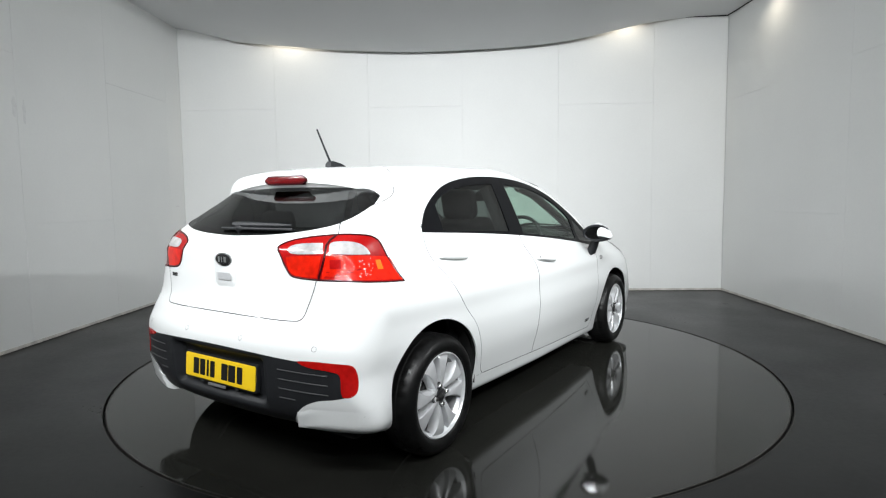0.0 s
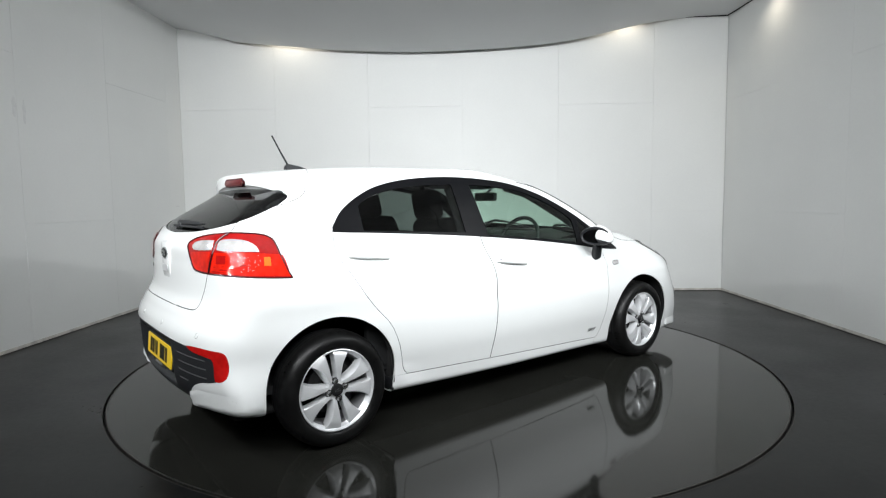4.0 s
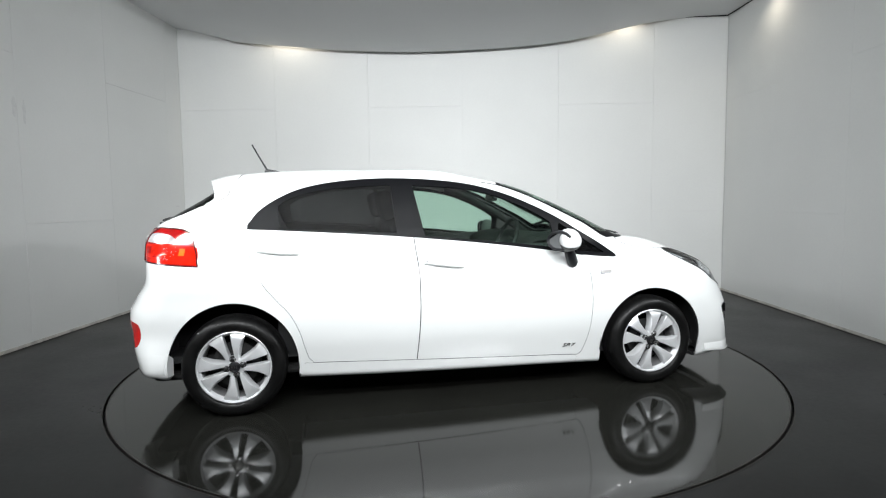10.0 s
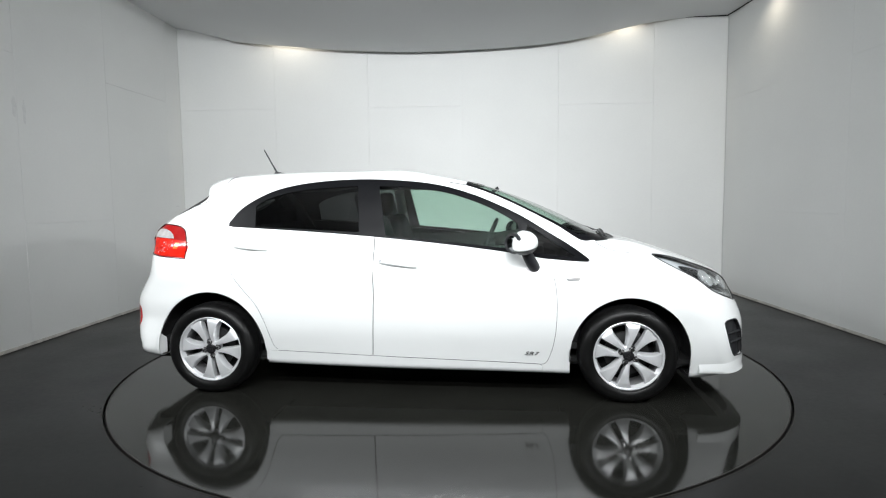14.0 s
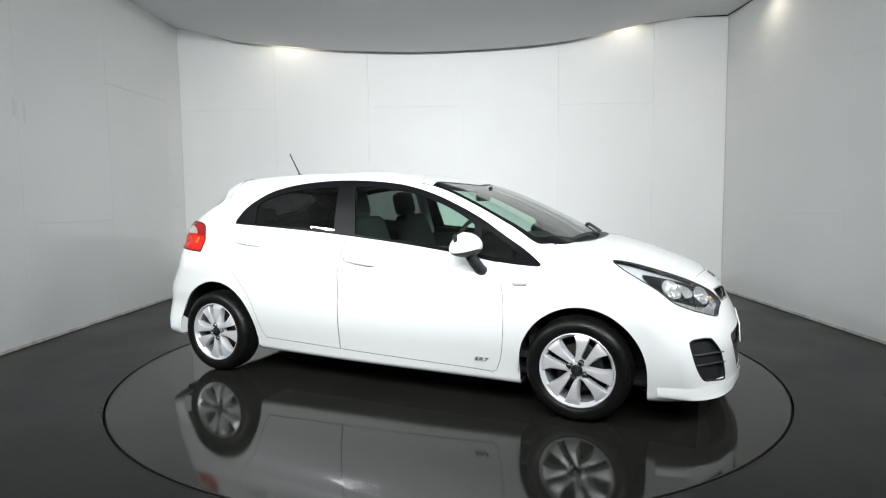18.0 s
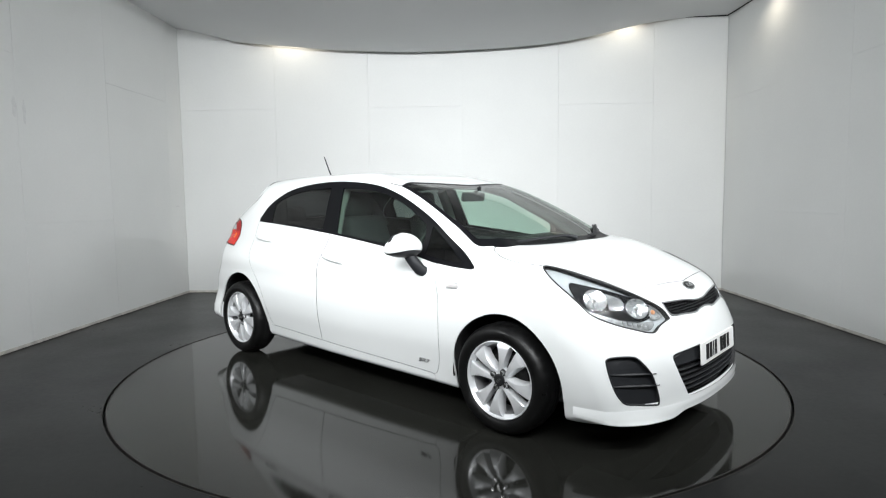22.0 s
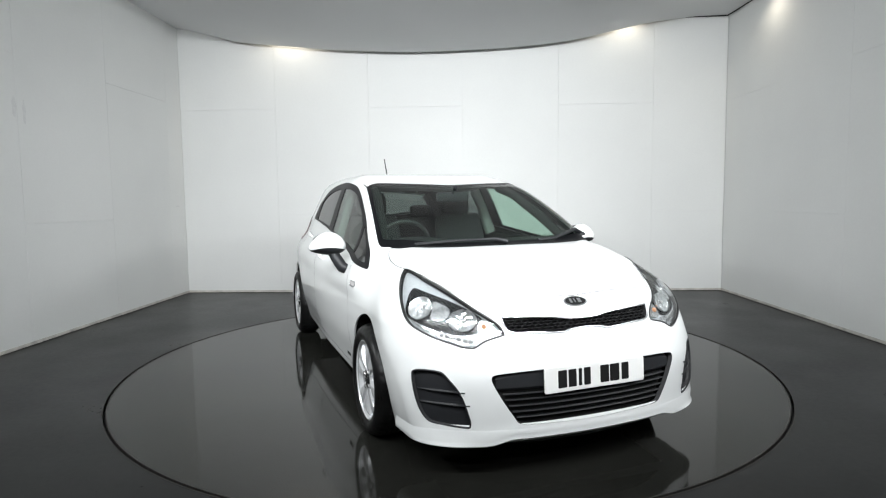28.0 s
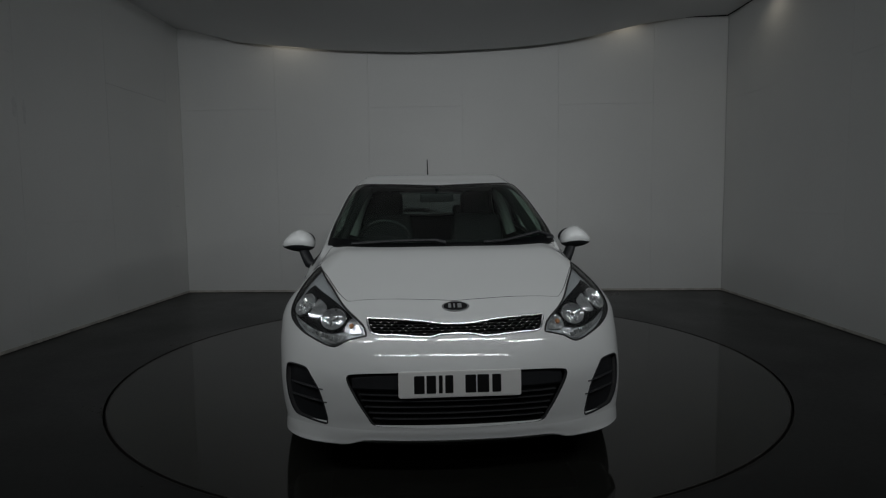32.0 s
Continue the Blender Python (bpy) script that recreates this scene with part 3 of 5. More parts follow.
def rounded(w, h, r, n=6):
    pts = []
    for cx, cy, a0 in ((w / 2 - r, h / 2 - r, 0), (-w / 2 + r, h / 2 - r, 90), (-w / 2 + r, -h / 2 + r, 180), (w / 2 - r, -h / 2 + r, 270)):
        for i in range(n + 1):
            a = radians(a0 + 90 * i / n)
            pts.append((cx + r * math.cos(a), cy + r * math.sin(a)))
    return pts


def ellipse(a, b, n=36):
    return [(a * math.cos(2 * math.pi * i / n), b * math.sin(2 * math.pi * i / n)) for i in range(n)]


def outline_strip(outline, view, width, out, bm=None, n=8, both=False):
    """A round bead that follows an outline on the body."""
    poly = spline(outline, n)
    pts = []
    for s, z in poly:
        if view == 0:
            if s < 0:
                continue
            pts.append(on_front(-s, z, out))
        else:
            pts.append(on_view(s, z, view, out))
    if view == 0:
        return tube(pts, width, 6, bm, True)
    return tube(pts + pts[:1], width, 6, bm, False)


BEZEL = material("dark_grey_bezel", (0.013, 0.013, 0.014), 0.2, spec=0.3)
SILVER_TRIM = material("satin_silver_trim", (0.55, 0.56, 0.57), 0.25, metal=0.9)
MIRROR = material("mirror_glass", (0.13, 0.133, 0.136), 0.03, metal=1.0)
RIB_GREY = material("grey_rib_edge", (0.035, 0.036, 0.038), 0.4)
PLATE_WHITE = material("white_plate", (0.78, 0.78, 0.76), 0.3, vary=0.04, scale=14)
PLATE_YELLOW = material("yellow_plate", (0.83, 0.56, 0.015), 0.3, vary=0.05, scale=14)
INK = material("black_ink", (0.01, 0.01, 0.01), 0.6, spec=0.15)
TRIM_DARK = material("charcoal_interior_trim", (0.013, 0.0135, 0.014), 0.6, vary=0.15, scale=20, bump=0.15, bump_scale=400)
SEAT_CLOTH = material("charcoal_seat_cloth", (0.011, 0.0115, 0.013), 0.9, vary=0.25, scale=40, bump=0.3, bump_scale=700)
HEADLINER = material("grey_headliner", (0.27, 0.275, 0.265), 0.95, vary=0.05, scale=20)
GREY_REFLECTOR = material("grey_reflector", (0.72, 0.725, 0.73), 0.15, metal=0.7, vary=0.6, scale=38, bump=0.8, bump_scale=45)
AMBER = material("amber_bulb", (0.62, 0.30, 0.16), 0.15)
CLEAR_LENS = glass("clear_lamp_lens", (0.93, 0.95, 0.95), 1.4)
WHITE_LENS = material("frosted_white_lens", (0.60, 0.585, 0.58), 0.12, metal=0.4, vary=0.4, scale=24, bump=0.6, bump_scale=40)
SILVER_BOWL = material("silver_reflector", (0.62, 0.64, 0.66), 0.25, metal=0.3, vary=0.12, scale=60, bump=0.4, bump_scale=60)
CHROME_BOWL = material("faceted_chrome", (0.9, 0.91, 0.92), 0.13, metal=0.85, vary=0.25, scale=45, bump=0.9, bump_scale=45)


def plate_bars(w, h, parent_m, parent, name="number_plate", mat=None, label=""):
    """A plate with its characters as plain bars."""
    plate = part(name, slab(rounded(w, h, 0.01), 0.006, bevel=0.0015), mat, parent, label, parent_m)
    part("plate_border", slab(rounded(w - 0.012, h - 0.012, 0.006), 0.0004), mat, plate, m=pose(0, 0, 0.0006))
    cw, ch = 0.043, 0.076
    xs = [-0.172, -0.122, -0.082, -0.046, 0.045, 0.098, 0.155]
    ws = [0.044, 0.04, 0.016, 0.034, 0.046, 0.05, 0.038]
    for x, ww in zip(xs, ws):
        part("character_bar", slab(rounded(ww, ch, 0.004, 3), 0.001), INK, plate, m=pose(x, 0, 0.0018))
    return plate


def oval_badge(m, parent, a=0.062, b=0.032):
    rim = slab(ellipse(a, b), 0.008, bevel=0.003)
    badge = part("badge", rim, CHROME, parent, "oval chrome and black badge", m)
    part("badge_face", slab(ellipse(a * 0.86, b * 0.8), 0.002, bevel=0.001), GLOSS_BLACK, badge, m=pose(0, 0, 0.0018))
    for x, ww in ((-0.026, 0.013), (-0.006, 0.007), (0.018, 0.018)):
        part("badge_bar", slab(rounded(ww, 0.026, 0.002, 2), 0.002), CHROME, badge, m=pose(x * a / 0.062, 0, 0.0034))
    return badge


def build_doors(car, doors):
    """Handles, seals and the badge on the doors; doors in the order rear right, rear left, front right, front left."""
    for (x0, z0, x1, z1), (a, b), keyed_lock in (((-1.150, 0.926, -0.918, 0.904), doors[0:2], False), ((-0.195, 0.836, 0.042, 0.808), doors[2:4], True)):
        bm = None
        p, q = on_side(x0, z0, 0.016), on_side(x1, z1, 0.016)
        bm = bmesh.new()
        n = normal_at((p + q) / 2)
        d = (q - p)
        up = d.normalized().cross(n).normalized()
        if up.z < 0:
            up = -up
        rows = []
        N = 14
        for i in range(N + 1):
            s = i / N
            c = p + d * s + n * (0.008 * math.sin(math.pi * s) ** 0.6 - 0.012 * (abs(2 * s - 1) ** 6))
            h = 0.018 * (1 - 0.55 * abs(2 * s - 1) ** 3)
            rows.append([bm.verts.new(c + up * h * u + n * v) for u, v in ((1, -0.004), (0.97, 0.004), (0.82, 0.0085), (0.3, 0.0105), (-0.3, 0.0105), (-0.82, 0.0085), (-0.97, 0.004), (-1, -0.004), (-0.6, -0.008), (0.6, -0.008))])
        for r0, r1 in zip(rows, rows[1:]):
            for k in range(10):
                bm.faces.new((r0[k], r0[(k + 1) % 10], r1[(k + 1) % 10], r1[k]))
        bm.faces.new(rows[0])
        bm.faces.new(rows[-1])
        pair("door_handle", bm, PAINT, (a, b), angle=60)
        c = p.lerp(q, 0.55)
        f = plane_frame(on_side(c.x, c.z + 0.012, 0.0012), n)
        cup = slab(ellipse(0.06, 0.03, 28), 0.001)
        bmesh.ops.transform(cup, matrix=f, verts=cup.verts)
        pair("handle_cup", cup, PAINT, (a, b))
        if keyed_lock:
            k = slab(ellipse(0.007, 0.007, 14), 0.003)
            bmesh.ops.transform(k, matrix=plane_frame(p.lerp(q, 0.06) + n * 0.012, n), verts=k.verts)
            pair("lock", k, SILVER_TRIM, (a, b))
    # trim lettering low on the front doors, leaning forward
    for sgn, door in ((1, doors[2]), (-1, doors[3])):
        o = on_side(0.722, 0.284, 0.0)
        n = normal_at(o)
        o, n = Vector((o.x, o.y * sgn, o.z)), Vector((n.x, n.y * sgn, n.z))
        words = bpy.data.curves.new("lettering", "FONT")
        words.body, words.size, words.extrude, words.shear = "SR7", 0.034, 0.0015, 0.3
        words.align_x, words.align_y, words.offset = "CENTER", "CENTER", -0.0004
        holder = bpy.data.objects.new("lettering", words)
        me = bpy.data.meshes.new_from_object(holder)
        bpy.data.objects.remove(holder)
        for v in me.vertices:
            v.co.x *= 1.55
        me.materials.clear()
        me.materials.append(DARK_METAL)
        part("trim_badge", me, None, door, "small dark chrome trim lettering", plane_frame(o + n * 0.003, n) @ pose(0, 0, 0, 0, 0, -2.0))


def build_mirrors(car):
    def half(z0, z1, mat_low):
        bm = bmesh.new()
        rows = []
        N, M = 14, 24
        for i in range(N + 1):
            s = i / N
            t = z0 + (z1 - z0) * s
            r = math.sqrt(max(0.0, 1 - t * t))
            ring = []
            for k in range(M):
                a = 2 * math.pi * k / M
                ca, sa = math.cos(a), math.sin(a)
                x = 0.088 * r * (abs(ca) ** 0.9) * (1 if ca > 0 else -1) * (1.0 if ca > 0 else 0.6)
                y = 0.108 * r * (abs(sa) ** 0.85) * (1 if sa > 0 else -1)
                lower = max(0.0, -y / 0.108)
                ring.append(bm.verts.new((0.668 + x + y * 0.22, -0.905 + y, 0.957 + 0.072 * t * (1 - 0.30 * lower) - 0.016 * (y / 0.1) ** 2 - 0.008 * lower)))
            rows.append(ring)
        for a, b in zip(rows, rows[1:]):
            for k in range(M):
                bm.faces.new((a[k], a[(k + 1) % M], b[(k + 1) % M], b[k]))
        for ring in (rows[0], rows[-1]):
            bm.faces.new(ring)
        bmesh.ops.remove_doubles(bm, verts=bm.verts, dist=1e-4)
        return bm
    caps = pair("door_mirror", half(-0.30, 1.0, False), PAINT, car, "white door mirror", angle=50)
    pair("mirror_underside", half(-0.96, -0.31, True), BLACK, caps, "black plastic underside", angle=50)
    foot = tube([(0.69, -0.875, 0.90), (0.71, -0.855, 0.86), (0.735, -0.83, 0.815), (0.745, -0.80, 0.80)], [0.030, 0.033, 0.034, 0.03], 14)
    pair("mirror_foot", foot, BLACK, caps, "black mirror foot", angle=60)
    face = slab(ellipse(0.080, 0.050, 30), 0.004)
    f = plane_frame(Vector((0.612, -0.908, 0.951)), Vector((-1, -0.48, 0.0)))
    bmesh.ops.transform(face, matrix=f, verts=face.verts)
    pair("mirror_glass", face, MIRROR, caps, "silver mirror glass")
    shroud = bmesh.new()
    loops = []
    for a, b, c in ((0.078, 0.047, -0.002), (0.081, 0.050, 0.006), (0.089, 0.057, 0.009), (0.096, 0.063, 0.003), (0.098, 0.066, -0.012), (0.095, 0.063, -0.020), (0.06, 0.04, -0.022)):
        loops.append([shroud.verts.new(f @ Vector((a * math.cos(t), b * math.sin(t) * (1.0 if math.sin(t) > 0 else 0.9), c))) for t in [2 * math.pi * k / 36 for k in range(36)]])
    for p, q in zip(loops, loops[1:]):
        for k in range(36):
            shroud.faces.new((p[k], p[(k + 1) % 36], q[(k + 1) % 36], q[k]))
    pair("mirror_shroud", shroud, BLACK, caps, "black shroud round the glass", angle=50)


def plate_hollow(p, deep):
    """How far the middle of the rear panel is set in for the number plate."""
    return deep * float(step(0.345, 0.30, abs(p.y)) * step(0.550, 0.520, p.z) * step(0.325, 0.35, p.z)) if p.x < -1.7 else 0.0


def build_tail(car, tailgate, valance):
    # roof spoiler over the rear window: root on the roof and down the sides, tip above the glass
    def through_points(pts, n=44):
        p = np.array(pts, float)
        t = np.linspace(0, len(p) - 1, n)
        i = np.minimum(t.astype(int), len(p) - 2)
        u = (t - i)[:, None]
        slope = np.gradient(p, axis=0)
        slope[0, [0, 2]] = 0
        a, b, c, d = p[i], p[i + 1], slope[i], slope[i + 1]
        return (2 * u**3 - 3 * u**2 + 1) * a + (u**3 - 2 * u**2 + u) * c + (3 * u**2 - 2 * u**3) * b + (u**3 - u**2) * d
    root = through_points([on_top(x, -y, 0.002) for x, y in ((-1.235, 0.0), (-1.235, 0.2), (-1.238, 0.38), (-1.245, 0.46))] + [(-1.264, -0.520, 1.350), (-1.292, -0.568, 1.292), (-1.372, -0.572, 1.243)])
    tip = through_points([(-1.470, 0, 1.362), (-1.464, -0.2, 1.358), (-1.442, -0.38, 1.343), (-1.422, -0.46, 1.327), (-1.408, -0.515, 1.302), (-1.396, -0.547, 1.274), (-1.385, -0.570, 1.246)])
    low = through_points([(-1.462, 0, 1.303), (-1.456, -0.2, 1.299), (-1.435, -0.38, 1.280), (-1.416, -0.46, 1.264), (-1.403, -0.515, 1.252), (-1.392, -0.547, 1.246), (-1.384, -0.569, 1.242)])
    bm = bmesh.new()
    rows = []
    for r, t, w in zip(root, tip, low):
        face = [r]
        for k in (0.2, 0.4, 0.6, 0.8, 0.94):
            c = (r + (t - r) * k)[None]
            c = c + np.array([[0, 0, 0.010 * math.sin(math.pi * k)]])
            out = float(body(*c.T)[0])
            if out < 0.003:
                c = c + normals(c) * (0.003 - out)
            face.append(c[0])
        # turned-down flange added in place of the grey reflection along the glass top
        face += [t, t * 0.9 + w * 0.1 + (-0.003, 0, -0.002), t * 0.3 + w * 0.7, w, w + (0.010, 0, -0.005), w + np.array([0.024, 0, -0.022 * min(1.0, max(0.0, (0.53 + w[1]) / 0.12))]), w + (0.07, 0.02 if w[1] < -0.4 else 0, -0.014)]
        rows.append([bm.verts.new(c) for c in face])
    for p, q in zip(rows, rows[1:]):
        for k in range(len(p) - 1):
            bm.faces.new((p[k], p[k + 1], q[k + 1], q[k]))
    other = mirrored(bm)
    bm = join(bm, other)
    bmesh.ops.remove_doubles(bm, verts=bm.verts, dist=1e-4)
    spoiler = part("roof_spoiler", bm, PAINT, tailgate, "white roof spoiler", angle=48)
    seam = through_points([on_top(-1.233, 0, 0.0), on_top(-1.233, -0.2, 0.0), on_top(-1.236, -0.38, 0.0), on_top(-1.243, -0.46, 0.0), (-1.262, -0.522, 1.351), (-1.289, -0.571, 1.293), (-1.372, -0.575, 1.241)])
    pair("spoiler_seam", tube([tuple(c) for c in seam], 0.0016, 5), SHUT, spoiler)
    # high brake lamp set into it, its ends cut off at a slant
    shape = [(0.155, 0.006), (0.155, -0.008), (0.128, -0.023), (-0.128, -0.023), (-0.155, -0.008), (-0.155, 0.006), (-0.130, 0.024), (0.130, 0.024)]
    seat = plane_frame(Vector((-1.473, 0, 1.319)), Vector((-1, 0, 0.10)))
    lamp = part("brake_lamp", slab(shape, 0.035, bevel=0.004), DEEP_RED, spoiler, "dark red high brake lamp", seat)
    part("lamp_lens", slab([(x * 0.93, y * 0.68) for x, y in shape], 0.004, bevel=0.002), HIGH_RED, lamp, "red lens", pose(0, 0, 0.003))
    # badge and handle recess
    c = on_back(0.0, 0.947, 0.013)
    n = normal_at(c)
    oval_badge(plane_frame(c, n), tailgate)
    c2 = on_back(0.0, 0.912, 0.008)
    part("latch_plate", slab(rounded(0.15, 0.19, 0.03), 0.02, bevel=0.004), PAINT, tailgate, m=plane_frame(c2, n) @ pose(0, 0, 0.0))
    # the latch recess is white; its soft shading is put in as grey
    part("latch_shade_patch", slab(rounded(0.10, 0.034, 0.008), 0.002), ALLOY, tailgate, "pale grey patch for the shading in the white latch recess", plane_frame(on_back(0, 0.868, 0.0095), n))
    # small badge near the far lamp, drawn as bars
    for k in range(3):
        p = on_back(0.49 - 0.022 * k, 0.845, 0.002)
        part("model_badge", slab(rounded(0.016, 0.018, 0.002, 2), 0.002), DARK_METAL, tailgate, "small dark badge", plane_frame(p, normal_at(p)))
    # rear wiper
    hub = on_back(0.0, 1.090, 0.004)
    w = part("rear_wiper", lathe([(0, 0.020), (0.016, 0.018), (0.024, 0.010), (0.028, -0.014)], 20, axis="z"), BLACK, tailgate, "black rear wiper", plane_frame(hub, normal_at(hub)))
    pts = [on_back(y, 1.092, 0.014) for y in (0.04, -0.08, -0.16, -0.26, -0.34)]
    arm = tube([v for v in pts], [0.015, 0.015, 0.013, 0.010, 0.005], 8)
    bmesh.ops.transform(arm, matrix=w.matrix_basis.inverted(), verts=arm.verts)
    part("wiper_arm", arm, BLACK, w)
    blade = tube([on_back(y, 1.080, 0.008) for y in (0.12, 0.0, -0.1, -0.2, -0.36)], 0.007, 6)
    bmesh.ops.transform(blade, matrix=w.matrix_basis.inverted(), verts=blade.verts)
    part("wiper_blade", blade, BLACK, w)
    # number plate and its recess
    plate_n = Vector((-1, 0, 0.08))
    for v in valance.data.vertices:
        v.co.x += plate_hollow(v.co, 0.050)
    back = part("plate_back", slab(rounded(0.535, 0.128, 0.012), 0.02, bevel=0.003), BLACK, valance, "black plate holder", plane_frame(Vector((-1.8995, 0, 0.430)), plate_n))
    for y in (-0.13, 0.13):
        part("plate_clip", slab(rounded(0.024, 0.012, 0.004, 3), 0.006, bevel=0.001), DARK_METAL, back, m=pose(y, -0.068, 0.002))
    part("release_strip", slab(rounded(0.13, 0.012, 0.004, 3), 0.006, bevel=0.001), DIMMED_ALLOY, back, "dull metal strip under the plate", pose(-0.02, -0.073, 0.001))
    plate_bars(0.52, 0.112, plane_frame(Vector((-1.904, 0, 0.431)), plate_n), valance, mat=PLATE_YELLOW, label="yellow plate with black character bars")
    for k in range(4):
        z = 0.505 - 0.041 * k
        for sgn in (1, -1):
            ys = np.linspace(0.42, 0.655 if k < 3 else 0.50, 6)
            part("rib", tube([on_back(-sgn * y, z - 0.04 * (y - 0.42), -0.003) for y in ys], 0.0028, 6), RIB_GREY, valance)
    # lower bumper corners: a ledge that stands out towards the corner, with a sharp lower edge
    for sgn in (1, -1):
        bm = bmesh.new()
        rows = []
        for k in range(25):
            a = radians(116 + 25.5 * k / 24)
            d = np.array([[math.cos(a), -math.sin(a), 0.0]])
            reach = [float(np.linalg.norm(march(np.array([[-1.25, 0.0, z]]), d, 1.3)[0] - np.array([-1.25, 0.0, z]))) for z in (0.372, 0.340, 0.300)]
            w = float(step(0, 8, k)) * (1 - 0.5 * float(step(19, 24, k)))
            low = 0.4 * float(step(15, 24, k))
            line = [(reach[0] - 0.005, 0.385), (reach[1] + 0.0025, 0.345), (reach[2] + 0.004 + 0.002 * w, 0.300), (reach[2] + 0.004 + 0.003 * w, 0.286), (reach[2] - 0.003 + 0.002 * w, 0.262), (reach[2] - 0.030, 0.243), (reach[2] - 0.07, 0.246), (reach[2] - 0.07, 0.34)]
            rows.append([bm.verts.new((-1.25 + r * math.cos(a), -sgn * r * math.sin(a), 0.243 + (z - 0.243) * (1 - low))) for r, z in line])
        for p, q in zip(rows, rows[1:]):
            for k in range(8):
                bm.faces.new((p[k], p[(k + 1) % 8], q[(k + 1) % 8], q[k]))
        bm.faces.new(rows[0])
        bm.faces.new(rows[-1])
        part("bumper_corner", bm, PAINT, car, "white lower bumper corner", angle=40)
    # parking sensors
    for y, z in ((-0.60, 0.605), (-0.2, 0.615), (0.2, 0.615), (0.60, 0.605)):
        p = on_back(y, z, 0.0012)
        part("parking_sensor", lathe([(0, 0.001), (0.009, 0.001), (0.0105, -0.002)], 18, axis="z"), PAINT, car, m=plane_frame(p, normal_at(p)))
        part("sensor_ring", lathe([(0.0105, 0.0004), (0.0120, 0.0004)], 18, axis="z"), SHUT, car, m=plane_frame(p, normal_at(p)))


TAIL_PARTS = [
    ("inner_section", "BRIGHT_RED", 0.0012, "bright red section", [(0.869, 0.974), (0.869, 0.974), (0.79, 0.979), (0.711, 0.980), (0.711, 0.980), (0.732, 0.889), (0.732, 0.889), (0.827, 0.894), (0.858, 0.917)]),
    ("outer_section", "BRIGHT_RED", 0.0012, "bright red section", [(0.692, 0.978), (0.692, 0.978), (0.58, 0.976), (0.507, 0.970), (0.425, 0.956), (0.425, 0.956), (0.393, 0.90), (0.368, 0.859), (0.368, 0.859), (0.491, 0.871), (0.60, 0.881), (0.713, 0.886), (0.713, 0.886)]),
    ("reversing_lens", "WHITE_LENS", 0.0030, "clear white lens", [(0.859, 1.001), (0.849, 1.017), (0.793, 1.029), (0.704, 1.032), (0.704, 1.032), (0.703, 0.990), (0.703, 0.990), (0.759, 0.987), (0.842, 0.987)]),
    ("reversing_lens", "WHITE_LENS", 0.0030, "clear white lens", [(0.677, 0.989), (0.677, 0.989), (0.676, 1.027), (0.656, 1.036), (0.604, 1.036), (0.556, 1.025), (0.524, 1.002), (0.509, 0.976), (0.509, 0.976), (0.581, 0.981)]),
    # amber patch: the lens's reflected gleam put in as fixed colour
    ("amber_reflex_patch", "AMBER_GLOW", 0.0034, "small amber patch in place of a reflected gleam", [(0.489, 0.950), (0.489, 0.950), (0.467, 0.949), (0.467, 0.949), (0.454, 0.909), (0.454, 0.909), (0.478, 0.911), (0.478, 0.911)]),
    ("lamp_cell", "RED_CELL", 0.0026, "square red reflector cell", [(0.676, 0.965), (0.676, 0.965), (0.630, 0.964), (0.630, 0.964), (0.629, 0.926), (0.629, 0.926), (0.676, 0.926), (0.676, 0.926)]),
]


def surface_patch(outline, view, out, n=5, rings=4):
    """A patch of the body's surface inside an outline, raised by out."""
    poly = spline(outline, n)
    c = poly.mean(0)
    bm = bmesh.new()
    mid = bm.verts.new(on_view(c[0], c[1], view, out))
    prev = None
    for r in range(1, rings + 1):
        ring = [bm.verts.new(on_view(*(c + (p - c) * r / rings), view, out)) for p in poly]
        m = len(ring)
        for k in range(m):
            if prev is None:
                bm.faces.new((mid, ring[k], ring[(k + 1) % m]))
            else:
                bm.faces.new((prev[k], ring[k], ring[(k + 1) % m], prev[(k + 1) % m]))
        prev = ring
    return bm


def build_tail_lamps(lamps):
    mats = {"BRIGHT_RED": BRIGHT_RED, "WHITE_LENS": WHITE_LENS, "AMBER_GLOW": AMBER_REFLEX, "RED_CELL": RED_LENS}
    for name, mat, out, label, outline in TAIL_PARTS:
        pair(name, surface_patch(outline, 140, out), mats[mat], lamps, label)
    split = tube([on_view(s, z, 140, 0.002) for s, z in ((0.650, 1.063), (0.674, 1.046), (0.690, 1.022), (0.698, 0.971), (0.712, 0.925), (0.725, 0.881))], 0.0048, 6)
    pair("lamp_joint", split, DEEP_RED, lamps, "dark red joint")
    pair("lamp_edge", outline_strip(TAIL, 140, 0.0042, 0.0002), DEEP_RED, lamps, "dark lamp edge")
    rng = random.Random(4)
    # scattered pale dots painted on as sparkle of the red lens
    for k in range(26):
        s, z = 0.495 + 0.065 * rng.random(), 0.885 + 0.08 * rng.random()
        dot = lathe([(0, 0.001), (0.0018, 0.0004), (0.0022, -0.002)], 7, axis="z")
        p = on_view(s, z, 140, 0.0022)
        bmesh.ops.transform(dot, matrix=plane_frame(p, normal_at(p)), verts=dot.verts)
        pair("lens_glint", dot, WHITE_LENS, lamps)


# colour of the reflected amber gleam painted on the tail lamp
AMBER_REFLEX = material("amber_reflex", (0.78, 0.14, 0.01), 0.2)


